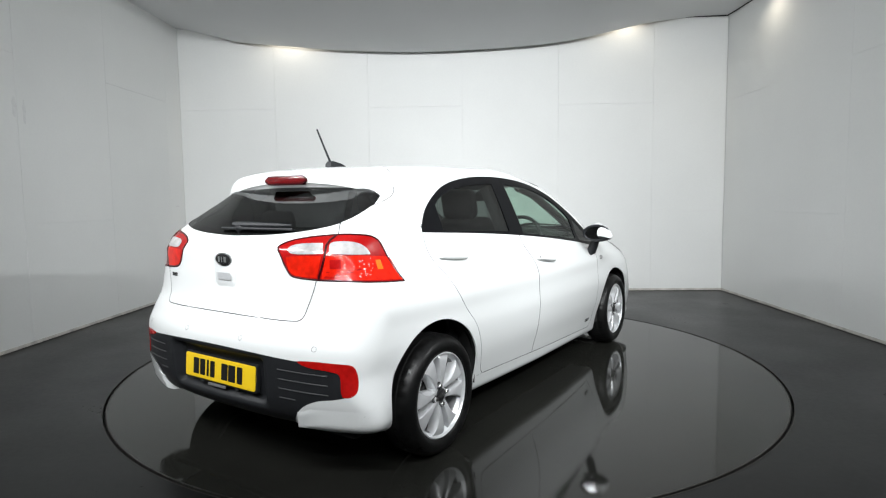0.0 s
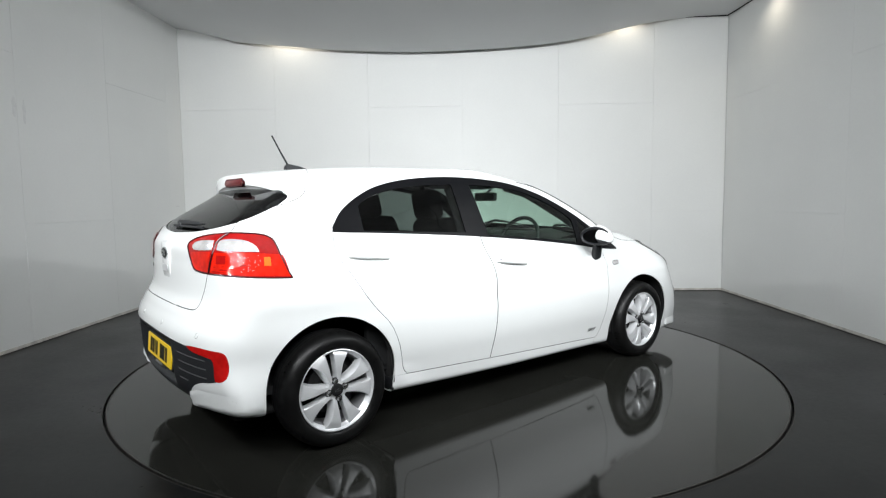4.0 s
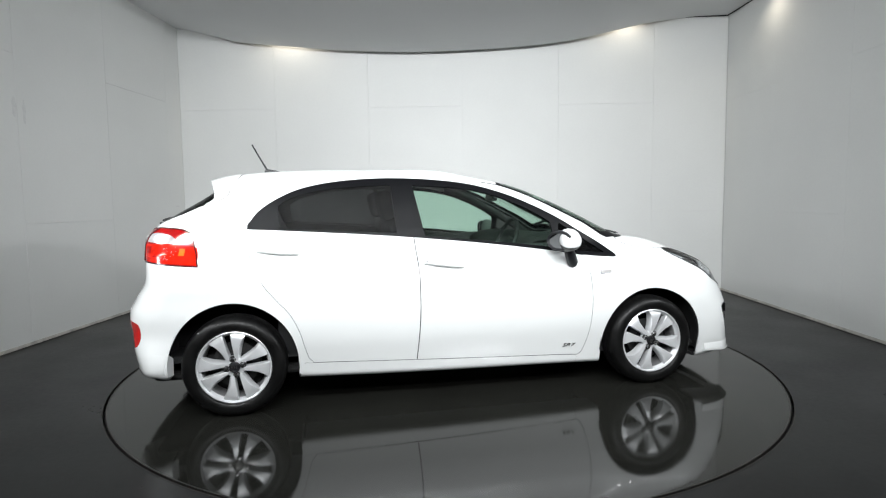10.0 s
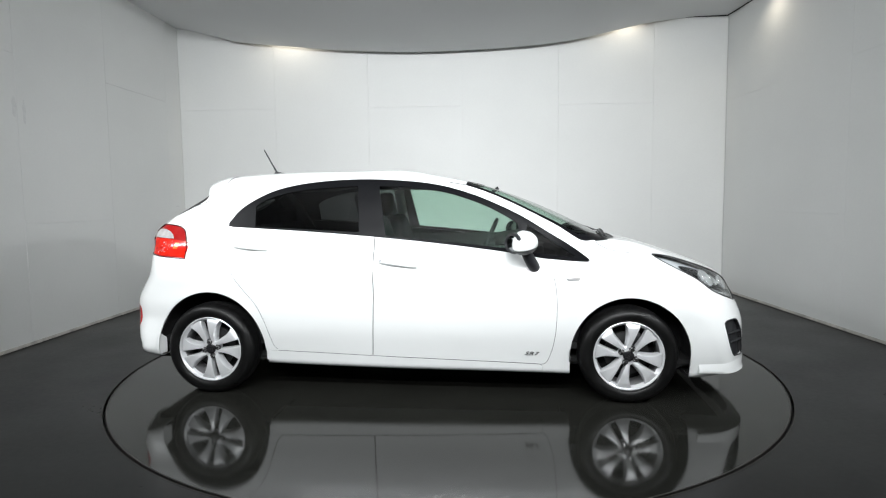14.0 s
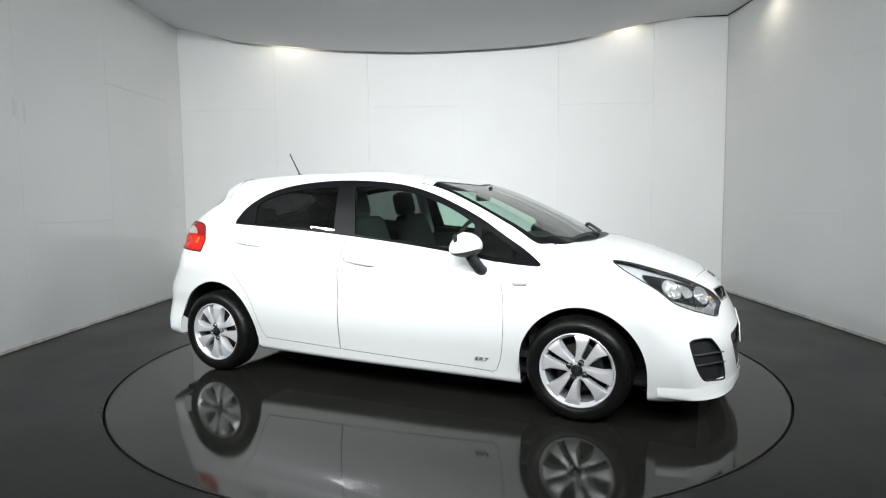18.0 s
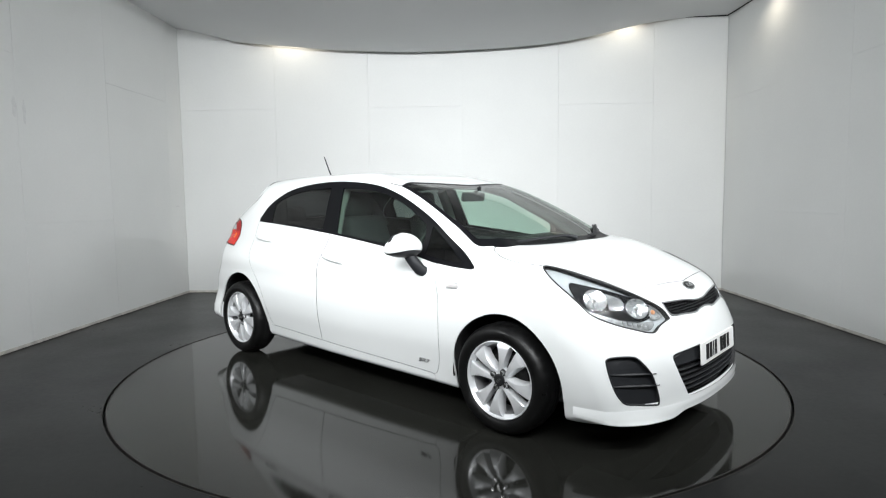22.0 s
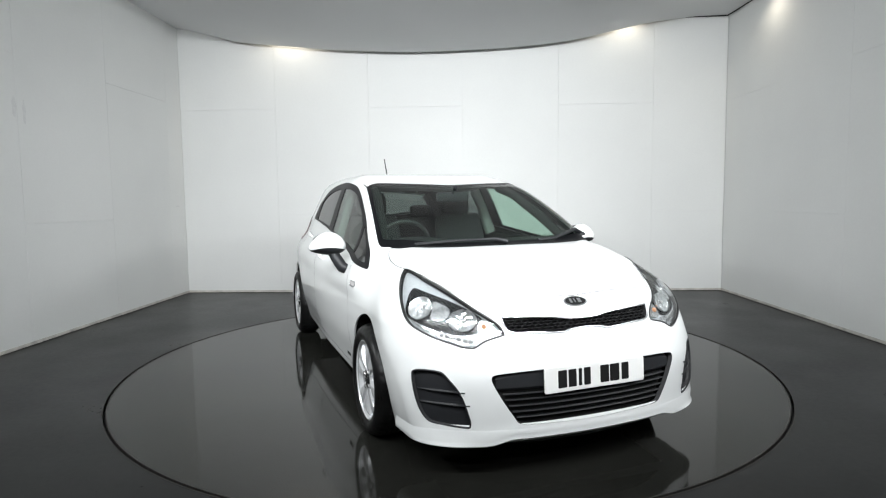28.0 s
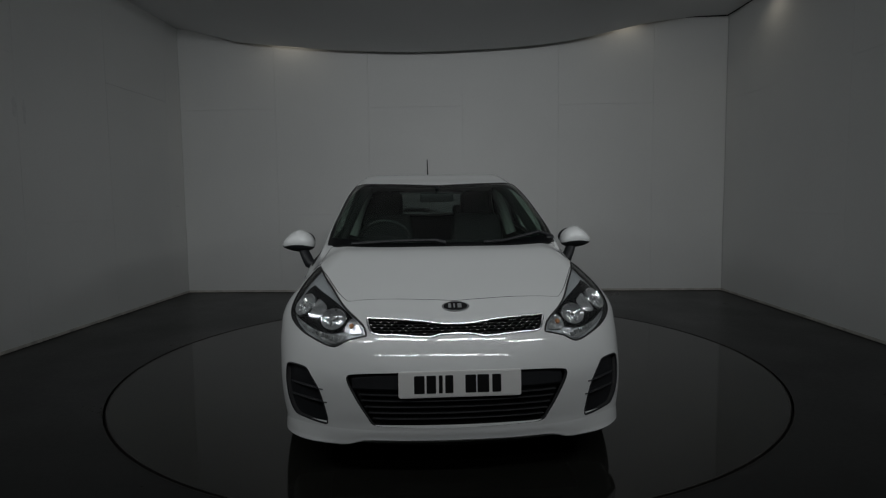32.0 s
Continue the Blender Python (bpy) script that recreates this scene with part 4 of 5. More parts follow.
def build_nose(car, bumper, lamps, grille, mouth, fogs, bonnet):
    # headlamps: bowl behind the clear lens, with two round reflectors
    housing = panel("lamp_housing", SILVER_BOWL, car, regions("headlamp"), gap=-0.016, sink=0.027, sides="two", label="pale silver lamp housing")
    for h, l in zip(housing, lamps):
        h.parent = l
    pair("lamp_edge", outline_strip(HEADLAMP, 40, 0.0046, -0.0010), DARK_METAL, lamps, "dark grey lamp edge")
    bezel = [(-0.499, 0.768), (-0.497, 0.794), (-0.507, 0.813), (-0.532, 0.815), (-0.633, 0.794), (-0.745, 0.764), (-0.829, 0.732), (-0.896, 0.692), (-0.918, 0.664), (-0.870, 0.645), (-0.80, 0.632), (-0.71, 0.642), (-0.63, 0.664), (-0.54, 0.692), (-0.51, 0.725)]
    pair("lamp_bezel", surface_patch(bezel, 40, -0.0225, rings=6), BEZEL, lamps, "dark inner bezel")
    # s, z, half width, half height, and how far the two bowls stand out
    for s, z, rw, rh, deep in ((-0.592, 0.738, 0.056, 0.058, -0.015), (-0.798, 0.691, 0.064, 0.050, -0.015)):
        o = on_view(s, z, 40, deep)
        f = plane_frame(o, normal_at(o) * 0.75 + Vector((0.84, -0.50, 0.14)) * 0.25)
        ratio = rh / rw
        bowl = lathe([(0.004, -0.003), (rw * 0.25, -0.0035), (rw * 0.5, -0.0025), (rw * 0.75, 0.0005), (rw * 0.93, 0.005), (rw * 0.97, 0.006), (rw, 0.004), (rw * 1.01, -0.006)], 40, axis="z")
        for v in bowl.verts:
            rad = min(1.0, v.co.xy.length / rw)
            v.co.z += 0.0024 * math.sin(7 * math.atan2(v.co.y, v.co.x) + 9 * rad) * math.sin(math.pi * rad)
            v.co.y *= ratio
        bmesh.ops.transform(bowl, matrix=f, verts=bowl.verts)
        rf = pair("reflector_bowl", bowl, CHROME_BOWL, lamps, "round silver reflector", angle=20)
        shade = box(-0.003, 0.003, -rh * 0.1, rh * 0.3, -0.003, 0.003, 0.0015)
        bmesh.ops.transform(shade, matrix=f @ pose(0.010, 0, 0.002, 0, 0, -12), verts=shade.verts)
        pair("bulb_shield", shade, STEEL, rf)
        for k in range(3):
            fluting = box(-0.0022, 0.0022, -rh * 0.45, rh * 0.1, -0.002, 0.002, 0.0008)
            bmesh.ops.transform(fluting, matrix=f @ pose(-0.026 + 0.018 * k, -0.012, -0.001), verts=fluting.verts)
            pair("reflector_step", fluting, GREY_REFLECTOR if k == 1 else CHROME_BOWL, rf)
        bulb = lathe([(0, 0.012), (0.006, 0.010), (0.009, 0.0), (0.009, -0.012)], 16, axis="z")
        bmesh.ops.transform(bulb, matrix=f, verts=bulb.verts)
        pair("bulb", bulb, WHITE_LENS, rf)
    # bright shroud between the bowls, inner corner and the strip of cells below
    for name, out, mat, label, outline in (
            ("shroud", -0.017, GREY_REFLECTOR, "pale silver shroud", [(-0.645, 0.766), (-0.690, 0.756), (-0.726, 0.740), (-0.735, 0.718), (-0.722, 0.698), (-0.690, 0.690), (-0.655, 0.694), (-0.652, 0.730)]),
            ("inner_corner", -0.017, GREY_REFLECTOR, "pale silver inner corner", [(-0.868, 0.680), (-0.884, 0.698), (-0.912, 0.680), (-0.946, 0.642), (-0.920, 0.636), (-0.872, 0.640)]),
            ("lower_reflector", -0.017, GREY_REFLECTOR, "silver lower reflector strip", [(-0.552, 0.686), (-0.630, 0.664), (-0.715, 0.640), (-0.813, 0.626), (-0.880, 0.630), (-0.880, 0.612), (-0.844, 0.592), (-0.794, 0.598), (-0.727, 0.617), (-0.627, 0.650)])):
        pair(name, surface_patch(outline, 40, out, rings=5), mat, lamps, label)
    o = on_view(-0.891, 0.666, 40, -0.014)
    ind = lathe([(0, 0.008), (0.008, 0.006), (0.011, 0.0), (0.011, -0.012)], 18, axis="z")
    bmesh.ops.transform(ind, matrix=plane_frame(o, Vector((0.9, -0.3, 0.1))), verts=ind.verts)
    pair("indicator_bulb", ind, AMBER, lamps, "amber indicator bulb")
    for k in range(6):
        s = -0.715 - 0.026 * k
        o = on_view(s, 0.634 - 0.0052 * k, 40, -0.013)
        cell = slab(rounded(0.020, 0.020, 0.003, 2), 0.006, bevel=0.002)
        bmesh.ops.transform(cell, matrix=plane_frame(o, Vector((0.86, -0.45, 0.2))), verts=cell.verts)
        pair("running_light", cell, GREY_REFLECTOR, lamps)
    # upper grille: honeycomb between a silver frame
    bm = bmesh.new()
    cell = 0.0165
    for row in range(-1, 6):
        for col in range(-15, 16):
            y = col * cell * 1.9 + (row % 2) * cell * 0.95
            z = 0.632 + row * cell * 0.72
            if sdf(GRILLE_POLY, np.array([[abs(y), z]]))[0][0] > 0.004:
                continue
            c = on_front(y, z, -0.012)
            a = []
            for k in range(6):
                t = radians(60 * k + 30)
                a.append((math.cos(t), math.sin(t)))
            outer = [bm.verts.new((c.x, c.y + cell * 1.08 * u, c.z + cell * 0.48 * v)) for u, v in a]
            inn = [bm.verts.new((c.x - 0.001, c.y + cell * 0.90 * u, c.z + cell * 0.33 * v)) for u, v in a]
            back = [bm.verts.new((c.x - 0.016, c.y + cell * 0.86 * u, c.z + cell * 0.31 * v)) for u, v in a]
            for k in range(6):
                j = (k + 1) % 6
                bm.faces.new((outer[k], outer[j], inn[j], inn[k]))
                bm.faces.new((inn[k], inn[j], back[j], back[k]))
    mesh_part = part("honeycomb", bm, GRILLE_BLACK, grille, "black honeycomb mesh")
    tagged(mesh_part, kind="stuff")
    right = outline_strip(GRILLE, 0, 0.0048, 0.001)
    pair("grille_frame", right, SILVER_TRIM, (grille, grille), "silver grille frame")
    p = on_front(0.0, 0.738, 0.003)
    oval_badge(plane_frame(p, normal_at(p)), bonnet)
    # lower grille: plate carrier, slats, plate
    ys = np.linspace(-0.46, 0.46, 25)
    bm = bmesh.new()
    rows = []
    for y in ys:
        top = 0.492 - 0.03 * (abs(y) / 0.47) ** 4
        low = 0.405
        rows.append([bm.verts.new(on_front(y, z, o)) for z, o in ((top, -0.024), (top - 0.012, -0.017), (low + 0.01, -0.017), (low, -0.024), (low, -0.04))])
    for a, b in zip(rows, rows[1:]):
        for k in range(4):
            bm.faces.new((a[k], a[k + 1], b[k + 1], b[k]))
    part("plate_carrier", bm, BLACK, mouth, "smooth black cross panel")
    for z, half in ((0.387, 0.430), (0.362, 0.420), (0.336, 0.405), (0.310, 0.390), (0.285, 0.372)):
        ys = np.linspace(-half, half, 19)
        bm = bmesh.new()
        rows = [[bm.verts.new(on_front(y, z, -0.016) + Vector((0, 0, 0.003))), bm.verts.new(on_front(y, z, -0.013)), bm.verts.new(on_front(y, z, -0.016) - Vector((0, 0, 0.0035))), bm.verts.new(on_front(y, z, -0.035))] for y in ys]
        for a, b in zip(rows, rows[1:]):
            for k in range(4):
                bm.faces.new((a[k], a[(k + 1) % 4], b[(k + 1) % 4], b[k]))
        part("slat", bm, BLACK, mouth, angle=50)
    plate_bars(0.52, 0.112, plane_frame(Vector((2.092, 0.004, 0.437)), Vector((1, 0, 0.06))), mouth, mat=PLATE_WHITE, label="white plate with black character bars")
    # corner recesses with two fins each
    for z, reach in ((0.405, -0.135), (0.350, -0.155)):
        bm = bmesh.new()
        rows = []
        for k in range(13):
            s = 0.075 + (reach - 0.075) * k / 12
            w = 0.003 + 0.004 * math.sin(math.pi * min(1, k / 11))
            tip = 0.002 if k > 9 else 0.0
            o = -0.012 + 0.016 * (k / 12) ** 1.5
            zz = z - 0.004 * k / 12
            rows.append([bm.verts.new(on_view(s, zz + w, 20, o - 0.004)), bm.verts.new(on_view(s, zz, 20, o + tip)), bm.verts.new(on_view(s, zz - w, 20, o - 0.004)), bm.verts.new(on_view(s, zz, 20, -0.03))])
        for a, b in zip(rows, rows[1:]):
            for k in range(4):
                bm.faces.new((a[k], a[(k + 1) % 4], b[(k + 1) % 4], b[k]))
        bm.faces.new(rows[0])
        bm.faces.new(rows[-1])
        pair("fin", bm, BLACK, fogs, angle=50)
    pair("recess_rim", outline_strip(FOG, 20, 0.0045, -0.002), BLACK, fogs, "thin black rim")
    # painted lip with a sharp lower edge, flared at the corners
    bm = bmesh.new()
    rows = []
    for k in range(61):
        a = radians(-61 + 122 * k / 60)
        d = np.array([[math.cos(a), math.sin(a), 0.0]])
        reach = [float(np.linalg.norm(march(np.array([[1.25, 0.0, z]]), d, 1.3)[0] - np.array([1.25, 0.0, z]))) for z in (0.250, 0.225)]
        y = reach[0] * math.sin(a)
        corner = float(step(0.38, 0.50, abs(y)))
        low = 0.196 - 0.026 * corner
        flare = 0.004 + 0.012 * math.exp(-((abs(y) - 0.64) / 0.09) ** 2) * (1 - float(step(0.70, 0.77, abs(y))))
        end = float(step(48, 60, abs(math.degrees(a))))
        low += 0.012 * end
        flare -= 0.002 * end
        line = [(reach[0] - 0.008, 0.262), (reach[1] + 0.003, 0.232), (reach[0] + 0.25 * flare + 0.001, low + 0.022), (reach[0] + flare, low + 0.004), (reach[0] + flare - 0.003, low), (reach[0] - 0.03, low + 0.006), (reach[0] - 0.03, 0.225)]
        rows.append([bm.verts.new((1.25 + r * math.cos(a), r * math.sin(a), z)) for r, z in line])
    for p, q in zip(rows, rows[1:]):
        for k in range(7):
            bm.faces.new((p[k], p[(k + 1) % 7], q[(k + 1) % 7], q[k]))
    bm.faces.new(rows[0])
    bm.faces.new(rows[-1])
    part("bumper_lip", bm, PAINT, bumper, "white lower lip", angle=40)
    # lower lip in black below the painted bumper
    bm = bmesh.new()
    rows = []
    for y in np.linspace(-0.62, 0.62, 31):
        e = abs(y) / 0.62
        x = 2.045 - 0.02 * e - 0.19 * e ** 4
        rows.append([bm.verts.new((x - 0.03, y, 0.185)), bm.verts.new((x, y, 0.165)), bm.verts.new((x - 0.01, y, 0.145 + 0.012 * e)), bm.verts.new((x - 0.25, y, 0.15))])
    for a, b in zip(rows, rows[1:]):
        for k in range(4):
            bm.faces.new((a[k], a[(k + 1) % 4], b[(k + 1) % 4], b[k]))
    part("chin_lip", bm, BLACK, bumper, "black lower lip", angle=40)


def build_glass_details(car):
    # wipers on the windscreen
    for way in (((1.250, 0.010), (1.222, -0.05), (1.216, -0.12), (1.206, -0.30), (1.197, -0.52)), ((1.035, 0.652), (1.085, 0.56), (1.140, 0.47), (1.215, 0.34), (1.238, 0.22))):
        pts = [on_top(x, y, o) for (x, y), o in zip(way, (0.008, 0.016, 0.015, 0.013, 0.009))]
        w = part("wiper", tube(pts, [0.014, 0.012, 0.008, 0.006, 0.004], 8), BLACK, car, "black windscreen wiper")
        blade = [on_top(x - 0.016, y, 0.010) for x, y in way[1:]]
        part("wiper_blade", tube(blade, 0.006, 6), BLACK, w)
    c = on_top(1.05, 0.635, 0.004)
    part("wiper_pivot_cover", lathe([(0, 0.010), (0.018, 0.008), (0.028, 0.0), (0.030, -0.01)], 20, axis="z"), BLACK, car, m=pose(*c))
    pair("roof_strip", tube([on_top(0.34 - 0.06 * k, 0.567 - 0.003 * k, -0.002) for k in range(3)], 0.0045, 6), BLACK, car, "black roof moulding")
    # aerial
    shape = [(-1.162, 1.386), (-1.160, 1.414), (-1.152, 1.430), (-1.136, 1.432), (-1.08, 1.422), (-1.036, 1.409), (-1.022, 1.386)]
    bm = bmesh.new()
    rows = [[bm.verts.new((x, y * (0.55 if z > 1.42 else 0.8 if z > 1.40 else 1.0) * min(1.0, 0.45 + (-1.022 - x) * 14), z)) for x, z in shape] for y in (-0.026, -0.012, 0.012, 0.026)]
    for p, q in zip(rows, rows[1:]):
        for k in range(len(shape)):
            bm.faces.new((p[k], p[(k + 1) % len(shape)], q[(k + 1) % len(shape)], q[k]))
    bm.faces.new(rows[0])
    bm.faces.new(rows[-1])
    foot = part("aerial", bm, BLACK, car, "black roof aerial", angle=50)
    part("aerial_rod", tube([(-1.142, 0, 1.424), (-1.152, 0, 1.442), (-1.185, 0, 1.500), (-1.237, 0, 1.597)], [0.008, 0.0062, 0.0052, 0.0046], 8), BLACK, foot)
    # side repeaters
    p = on_side(0.965, 0.745, 0.001)
    lens = slab(rounded(0.078, 0.026, 0.012), 0.004, bevel=0.002)
    bmesh.ops.transform(lens, matrix=plane_frame(p, normal_at(p)) @ pose(0, 0, 0.004), verts=lens.verts)
    made = pair("side_repeater", lens, WHITE_LENS, car, "clear side repeater lamp")
    ring = tube([plane_frame(p, normal_at(p)) @ Vector((x, y, 0.002)) for x, y in rounded(0.082, 0.03, 0.014) + rounded(0.082, 0.03, 0.014)[:1]], 0.0016, 6, None, False)
    pair("lamp_rim", ring, SILVER_TRIM, made)


def build_interior(car):
    liner = panel("headliner", HEADLINER, car, SKIN[2][(SKIN[3] == 0) & (SKIN[0][SKIN[2]].mean(1)[:, 2] > 1.30)], sink=0.028)
    for y in (-0.36, 0.36):
        seat = part("front_seat", box(-0.02, 0.50, -0.25, 0.25, 0.42, 0.60, 0.05, 4), SEAT_CLOTH, car, "charcoal cloth front seat", pose(-0.12, y, 0))
        back = box(-0.07, 0.07, -0.24, 0.24, 0.0, 0.60, 0.055, 4)
        for v in back.verts:
            v.co.y *= 1 - 0.22 * max(0.0, v.co.z) / 0.6
        part("backrest", back, SEAT_CLOTH, seat, m=pose(-0.02, 0, 0.52, 0, -18, 0), angle=60)
        rest = box(-0.05, 0.05, -0.12, 0.12, 0.0, 0.19, 0.045, 4)
        part("headrest", rest, SEAT_CLOTH, seat, m=pose(-0.235, 0, 1.085, 0, -12, 0), angle=60)
        for dy in (-0.05, 0.05):
            part("headrest_post", tube([(-0.21, dy, 1.03), (-0.235, dy, 1.12)], 0.006, 8), STEEL, seat)
    bench = part("rear_seat", box(-1.02, -0.55, -0.62, 0.62, 0.42, 0.58, 0.05, 3), SEAT_CLOTH, car, "charcoal cloth rear bench")
    part("backrest", box(-0.06, 0.07, -0.60, 0.60, 0, 0.52, 0.05, 3), SEAT_CLOTH, bench, m=pose(-1.02, 0, 0.55, 0, -20, 0), angle=60)
    for y in (-0.36, 0.36):
        part("headrest", box(-0.045, 0.045, -0.12, 0.12, 0, 0.12, 0.04, 3), SEAT_CLOTH, bench, m=pose(-1.20, y, 1.04, 0, -15, 0), angle=60)
    part("parcel_shelf", box(-1.66, -1.25, -0.52, 0.52, 0.96, 0.98, 0.008), TRIM_DARK, car)
    dash = bmesh.new()
    prof = [(0.98, 0.80), (1.02, 0.90), (0.96, 0.94), (0.80, 0.955), (0.66, 0.94), (0.58, 0.90), (0.55, 0.82), (0.58, 0.70), (0.62, 0.55)]
    rows = []
    for i in range(25):
        y = -0.68 + 1.36 * i / 24
        hood = 0.03 * math.exp(-((y + 0.36) / 0.16) ** 2)
        rows.append([dash.verts.new((x - 0.12 * (abs(y) / 0.7) ** 2, y, z + (hood if 0.56 < x < 0.9 and z > 0.85 else 0))) for x, z in prof])
    for a, b in zip(rows, rows[1:]):
        for k in range(len(prof) - 1):
            dash.faces.new((a[k], a[k + 1], b[k + 1], b[k]))
    part("dashboard", dash, TRIM_DARK, car, "charcoal dashboard", angle=50)
    part("centre_console", box(0.1, 0.62, -0.1, 0.1, 0.35, 0.66, 0.03), TRIM_DARK, car)
    f = plane_frame(Vector((0.44, -0.36, 0.90)), Vector((-1, 0, 0.42)))
    ring = [f @ Vector((0.185 * math.cos(t), 0.185 * math.sin(t), 0)) for t in [2 * math.pi * k / 36 for k in range(37)]]
    wheel = part("steering_wheel", tube(ring, 0.014, 10, None, False), TRIM_DARK, car, "black steering wheel")
    hub = lathe([(0, 0.02), (0.05, 0.016), (0.07, 0.0), (0.06, -0.05)], 20, axis="z")
    bmesh.ops.transform(hub, matrix=f, verts=hub.verts)
    part("wheel_hub", hub, TRIM_DARK, wheel)
    for ang in (0, 180, 270):
        a = radians(ang)
        part("wheel_spoke", tube([f @ Vector((0.05 * math.cos(a), 0.05 * math.sin(a), -0.005)), f @ Vector((0.18 * math.cos(a), 0.18 * math.sin(a), 0))], [0.022, 0.014], 8), SILVER_TRIM if ang != 270 else TRIM_DARK, wheel)
    part("column", tube([(0.46, -0.36, 0.885), (0.64, -0.36, 0.80)], 0.04, 12), TRIM_DARK, car)
    im = part("inside_mirror", box(-0.018, 0.018, -0.115, 0.115, -0.032, 0.032, 0.014, 3), BLACK, car, "black inside mirror", pose(0.455, 0.0, 1.226, 0, 10, 0))
    part("mirror_stem", tube([(0.0, 0, 0.02), (0.05, 0, 0.075)], 0.012, 8), BLACK, im)
    # door cards and pillars that close the cabin
    for sgn in (-1, 1):
        part("door_card", box(-1.05, 0.80, sgn * 0.70 - 0.02, sgn * 0.70 + 0.02, 0.30, 0.93, 0.015), TRIM_DARK, car)
        part("inner_pillar", tube([(-0.285, sgn * 0.65, 0.93), (-0.30, sgn * 0.575, 1.15), (-0.31, sgn * 0.515, 1.28)], [0.045, 0.04, 0.04], 10), HEADLINER, car)
        part("inner_pillar", tube([(0.97, sgn * 0.63, 0.90), (0.68, sgn * 0.57, 1.08), (0.38, sgn * 0.51, 1.24), (0.2, sgn * 0.48, 1.29)], [0.03, 0.03, 0.03, 0.03], 10), TRIM_DARK, car)
        part("inner_pillar", tube([(-1.12, sgn * 0.56, 0.95), (-1.20, sgn * 0.50, 1.15), (-1.27, sgn * 0.45, 1.26)], [0.08, 0.07, 0.06], 10), TRIM_DARK, car)
        part("grab_handle", tube([(0.28, sgn * 0.50, 1.29), (0.22, sgn * 0.49, 1.275), (0.10, sgn * 0.49, 1.30), (0.05, sgn * 0.50, 1.325)], 0.01, 8), HEADLINER, car)
    part("cabin_floor", box(-1.7, 1.0, -0.72, 0.72, 0.30, 0.34), TRIM_DARK, car)
    part("bulkhead", box(0.98, 1.02, -0.68, 0.68, 0.3, 0.86), LINER, car)


def build_arches(car):
    for (cx, cz, r) in (ARCH_F, ARCH_R):
        bm = bmesh.new()
        rows = []
        for i in range(33):
            t = radians(-8 + 196 * i / 32)
            rows.append([bm.verts.new((cx + rr * math.cos(t), y, cz + rr * math.sin(t))) for rr, y in ((r + 0.004, -0.800), (r + 0.012, -0.765), (r + 0.03, -0.72), (r + 0.03, -0.5), (0.02, -0.49))])
        for a, b in zip(rows, rows[1:]):
            for k in range(4):
                bm.faces.new((a[k], a[k + 1], b[k + 1], b[k]))
        pair("arch_liner", bm, LINER, car, "black wheel arch liner")
    # black panels added inside the body to block the bright floor beyond
    for x, low, high in ((-1.66, 0.25, 0.6), (-0.925, 0.18, 0.5), (0.92, 0.17, 0.5), (1.67, 0.19, 0.5)):
        for sgn in (-1, 1):
            ends = sorted((sgn * 0.40, sgn * 0.755))
            part("arch_blocker", box(x, x + 0.012, ends[0], ends[1], low, high, 0.003), LINER, car)
    part("mud_flap", box(-0.935, -0.925, -0.78, -0.66, 0.195, 0.26, 0.003), BLACK, car)
    part("mud_flap", box(-0.935, -0.925, 0.66, 0.78, 0.195, 0.26, 0.003), BLACK, car)


GRILLE_POLY = spline(GRILLE, 8)


FENDER = [(0.80, 0.0), (0.80, 0.0), (0.86, 0.37), (0.87, 0.58), (0.86, 0.715), (0.80, 0.86), (0.80, 0.86), (1.05, 0.84), (1.07, 0.93), (1.07, 0.93), (1.3, 0.95), (1.56, 0.9), (1.95, 0.8), (1.95, 0.8), (1.95, 0.0), (1.95, 0.0)]
NOSE = [(1.60, 0.0), (1.60, 0.0), (1.60, 0.42), (1.60, 0.42), (1.66, 0.655), (1.80, 0.72), (1.87, 0.79), (1.87, 0.79), (2.3, 0.9), (2.3, 0.9), (2.3, 0.0), (2.3, 0.0)]
STERN = [(-1.36, 0.0), (-1.36, 0.0), (-1.36, 0.6), (-1.36, 0.6), (-1.468, 0.842), (-1.468, 0.842), (-2.2, 0.855), (-2.2, 0.855), (-2.2, 0.0), (-2.2, 0.0)]
SCREEN_PANE = [(0.445, -0.1), (0.445, -0.1), (0.445, 0.0), (0.40, 0.28), (0.36, 0.55), (0.36, 0.55), (0.735, 0.618), (1.005, 0.652), (1.005, 0.652), (1.085, 0.585), (1.185, 0.335), (1.215, 0.0), (1.215, -0.1), (1.215, -0.1)]
REGIONS = [("fender", 90, FENDER), ("front_bumper", 90, NOSE), ("rear_bumper", 90, STERN), ("tailgate", 180, TAILGATE), ("rear_window", 180, REAR_GLASS), ("screen_seal", "top", SCREEN), ("windscreen", "top", SCREEN_PANE), ("bonnet", "top", HOOD),
           ("rear_door", 90, REAR_DOOR), ("front_door", 90, FRONT_DOOR), ("sill", 90, SILL), ("window_frame", 90, DLO), ("rear_pane", 90, REAR_PANE), ("front_pane", 90, FRONT_PANE), ("corner_pane", 90, CORNER_PANE),
           ("headlamp", 40, HEADLAMP), ("grille", 0, GRILLE), ("mouth", 0, MOUTH), ("fog", 20, FOG), ("tail_lamp", 140, TAIL), ("rear_panel", 180, REAR_PANEL), ("reflector", 150, REFLECTOR)]
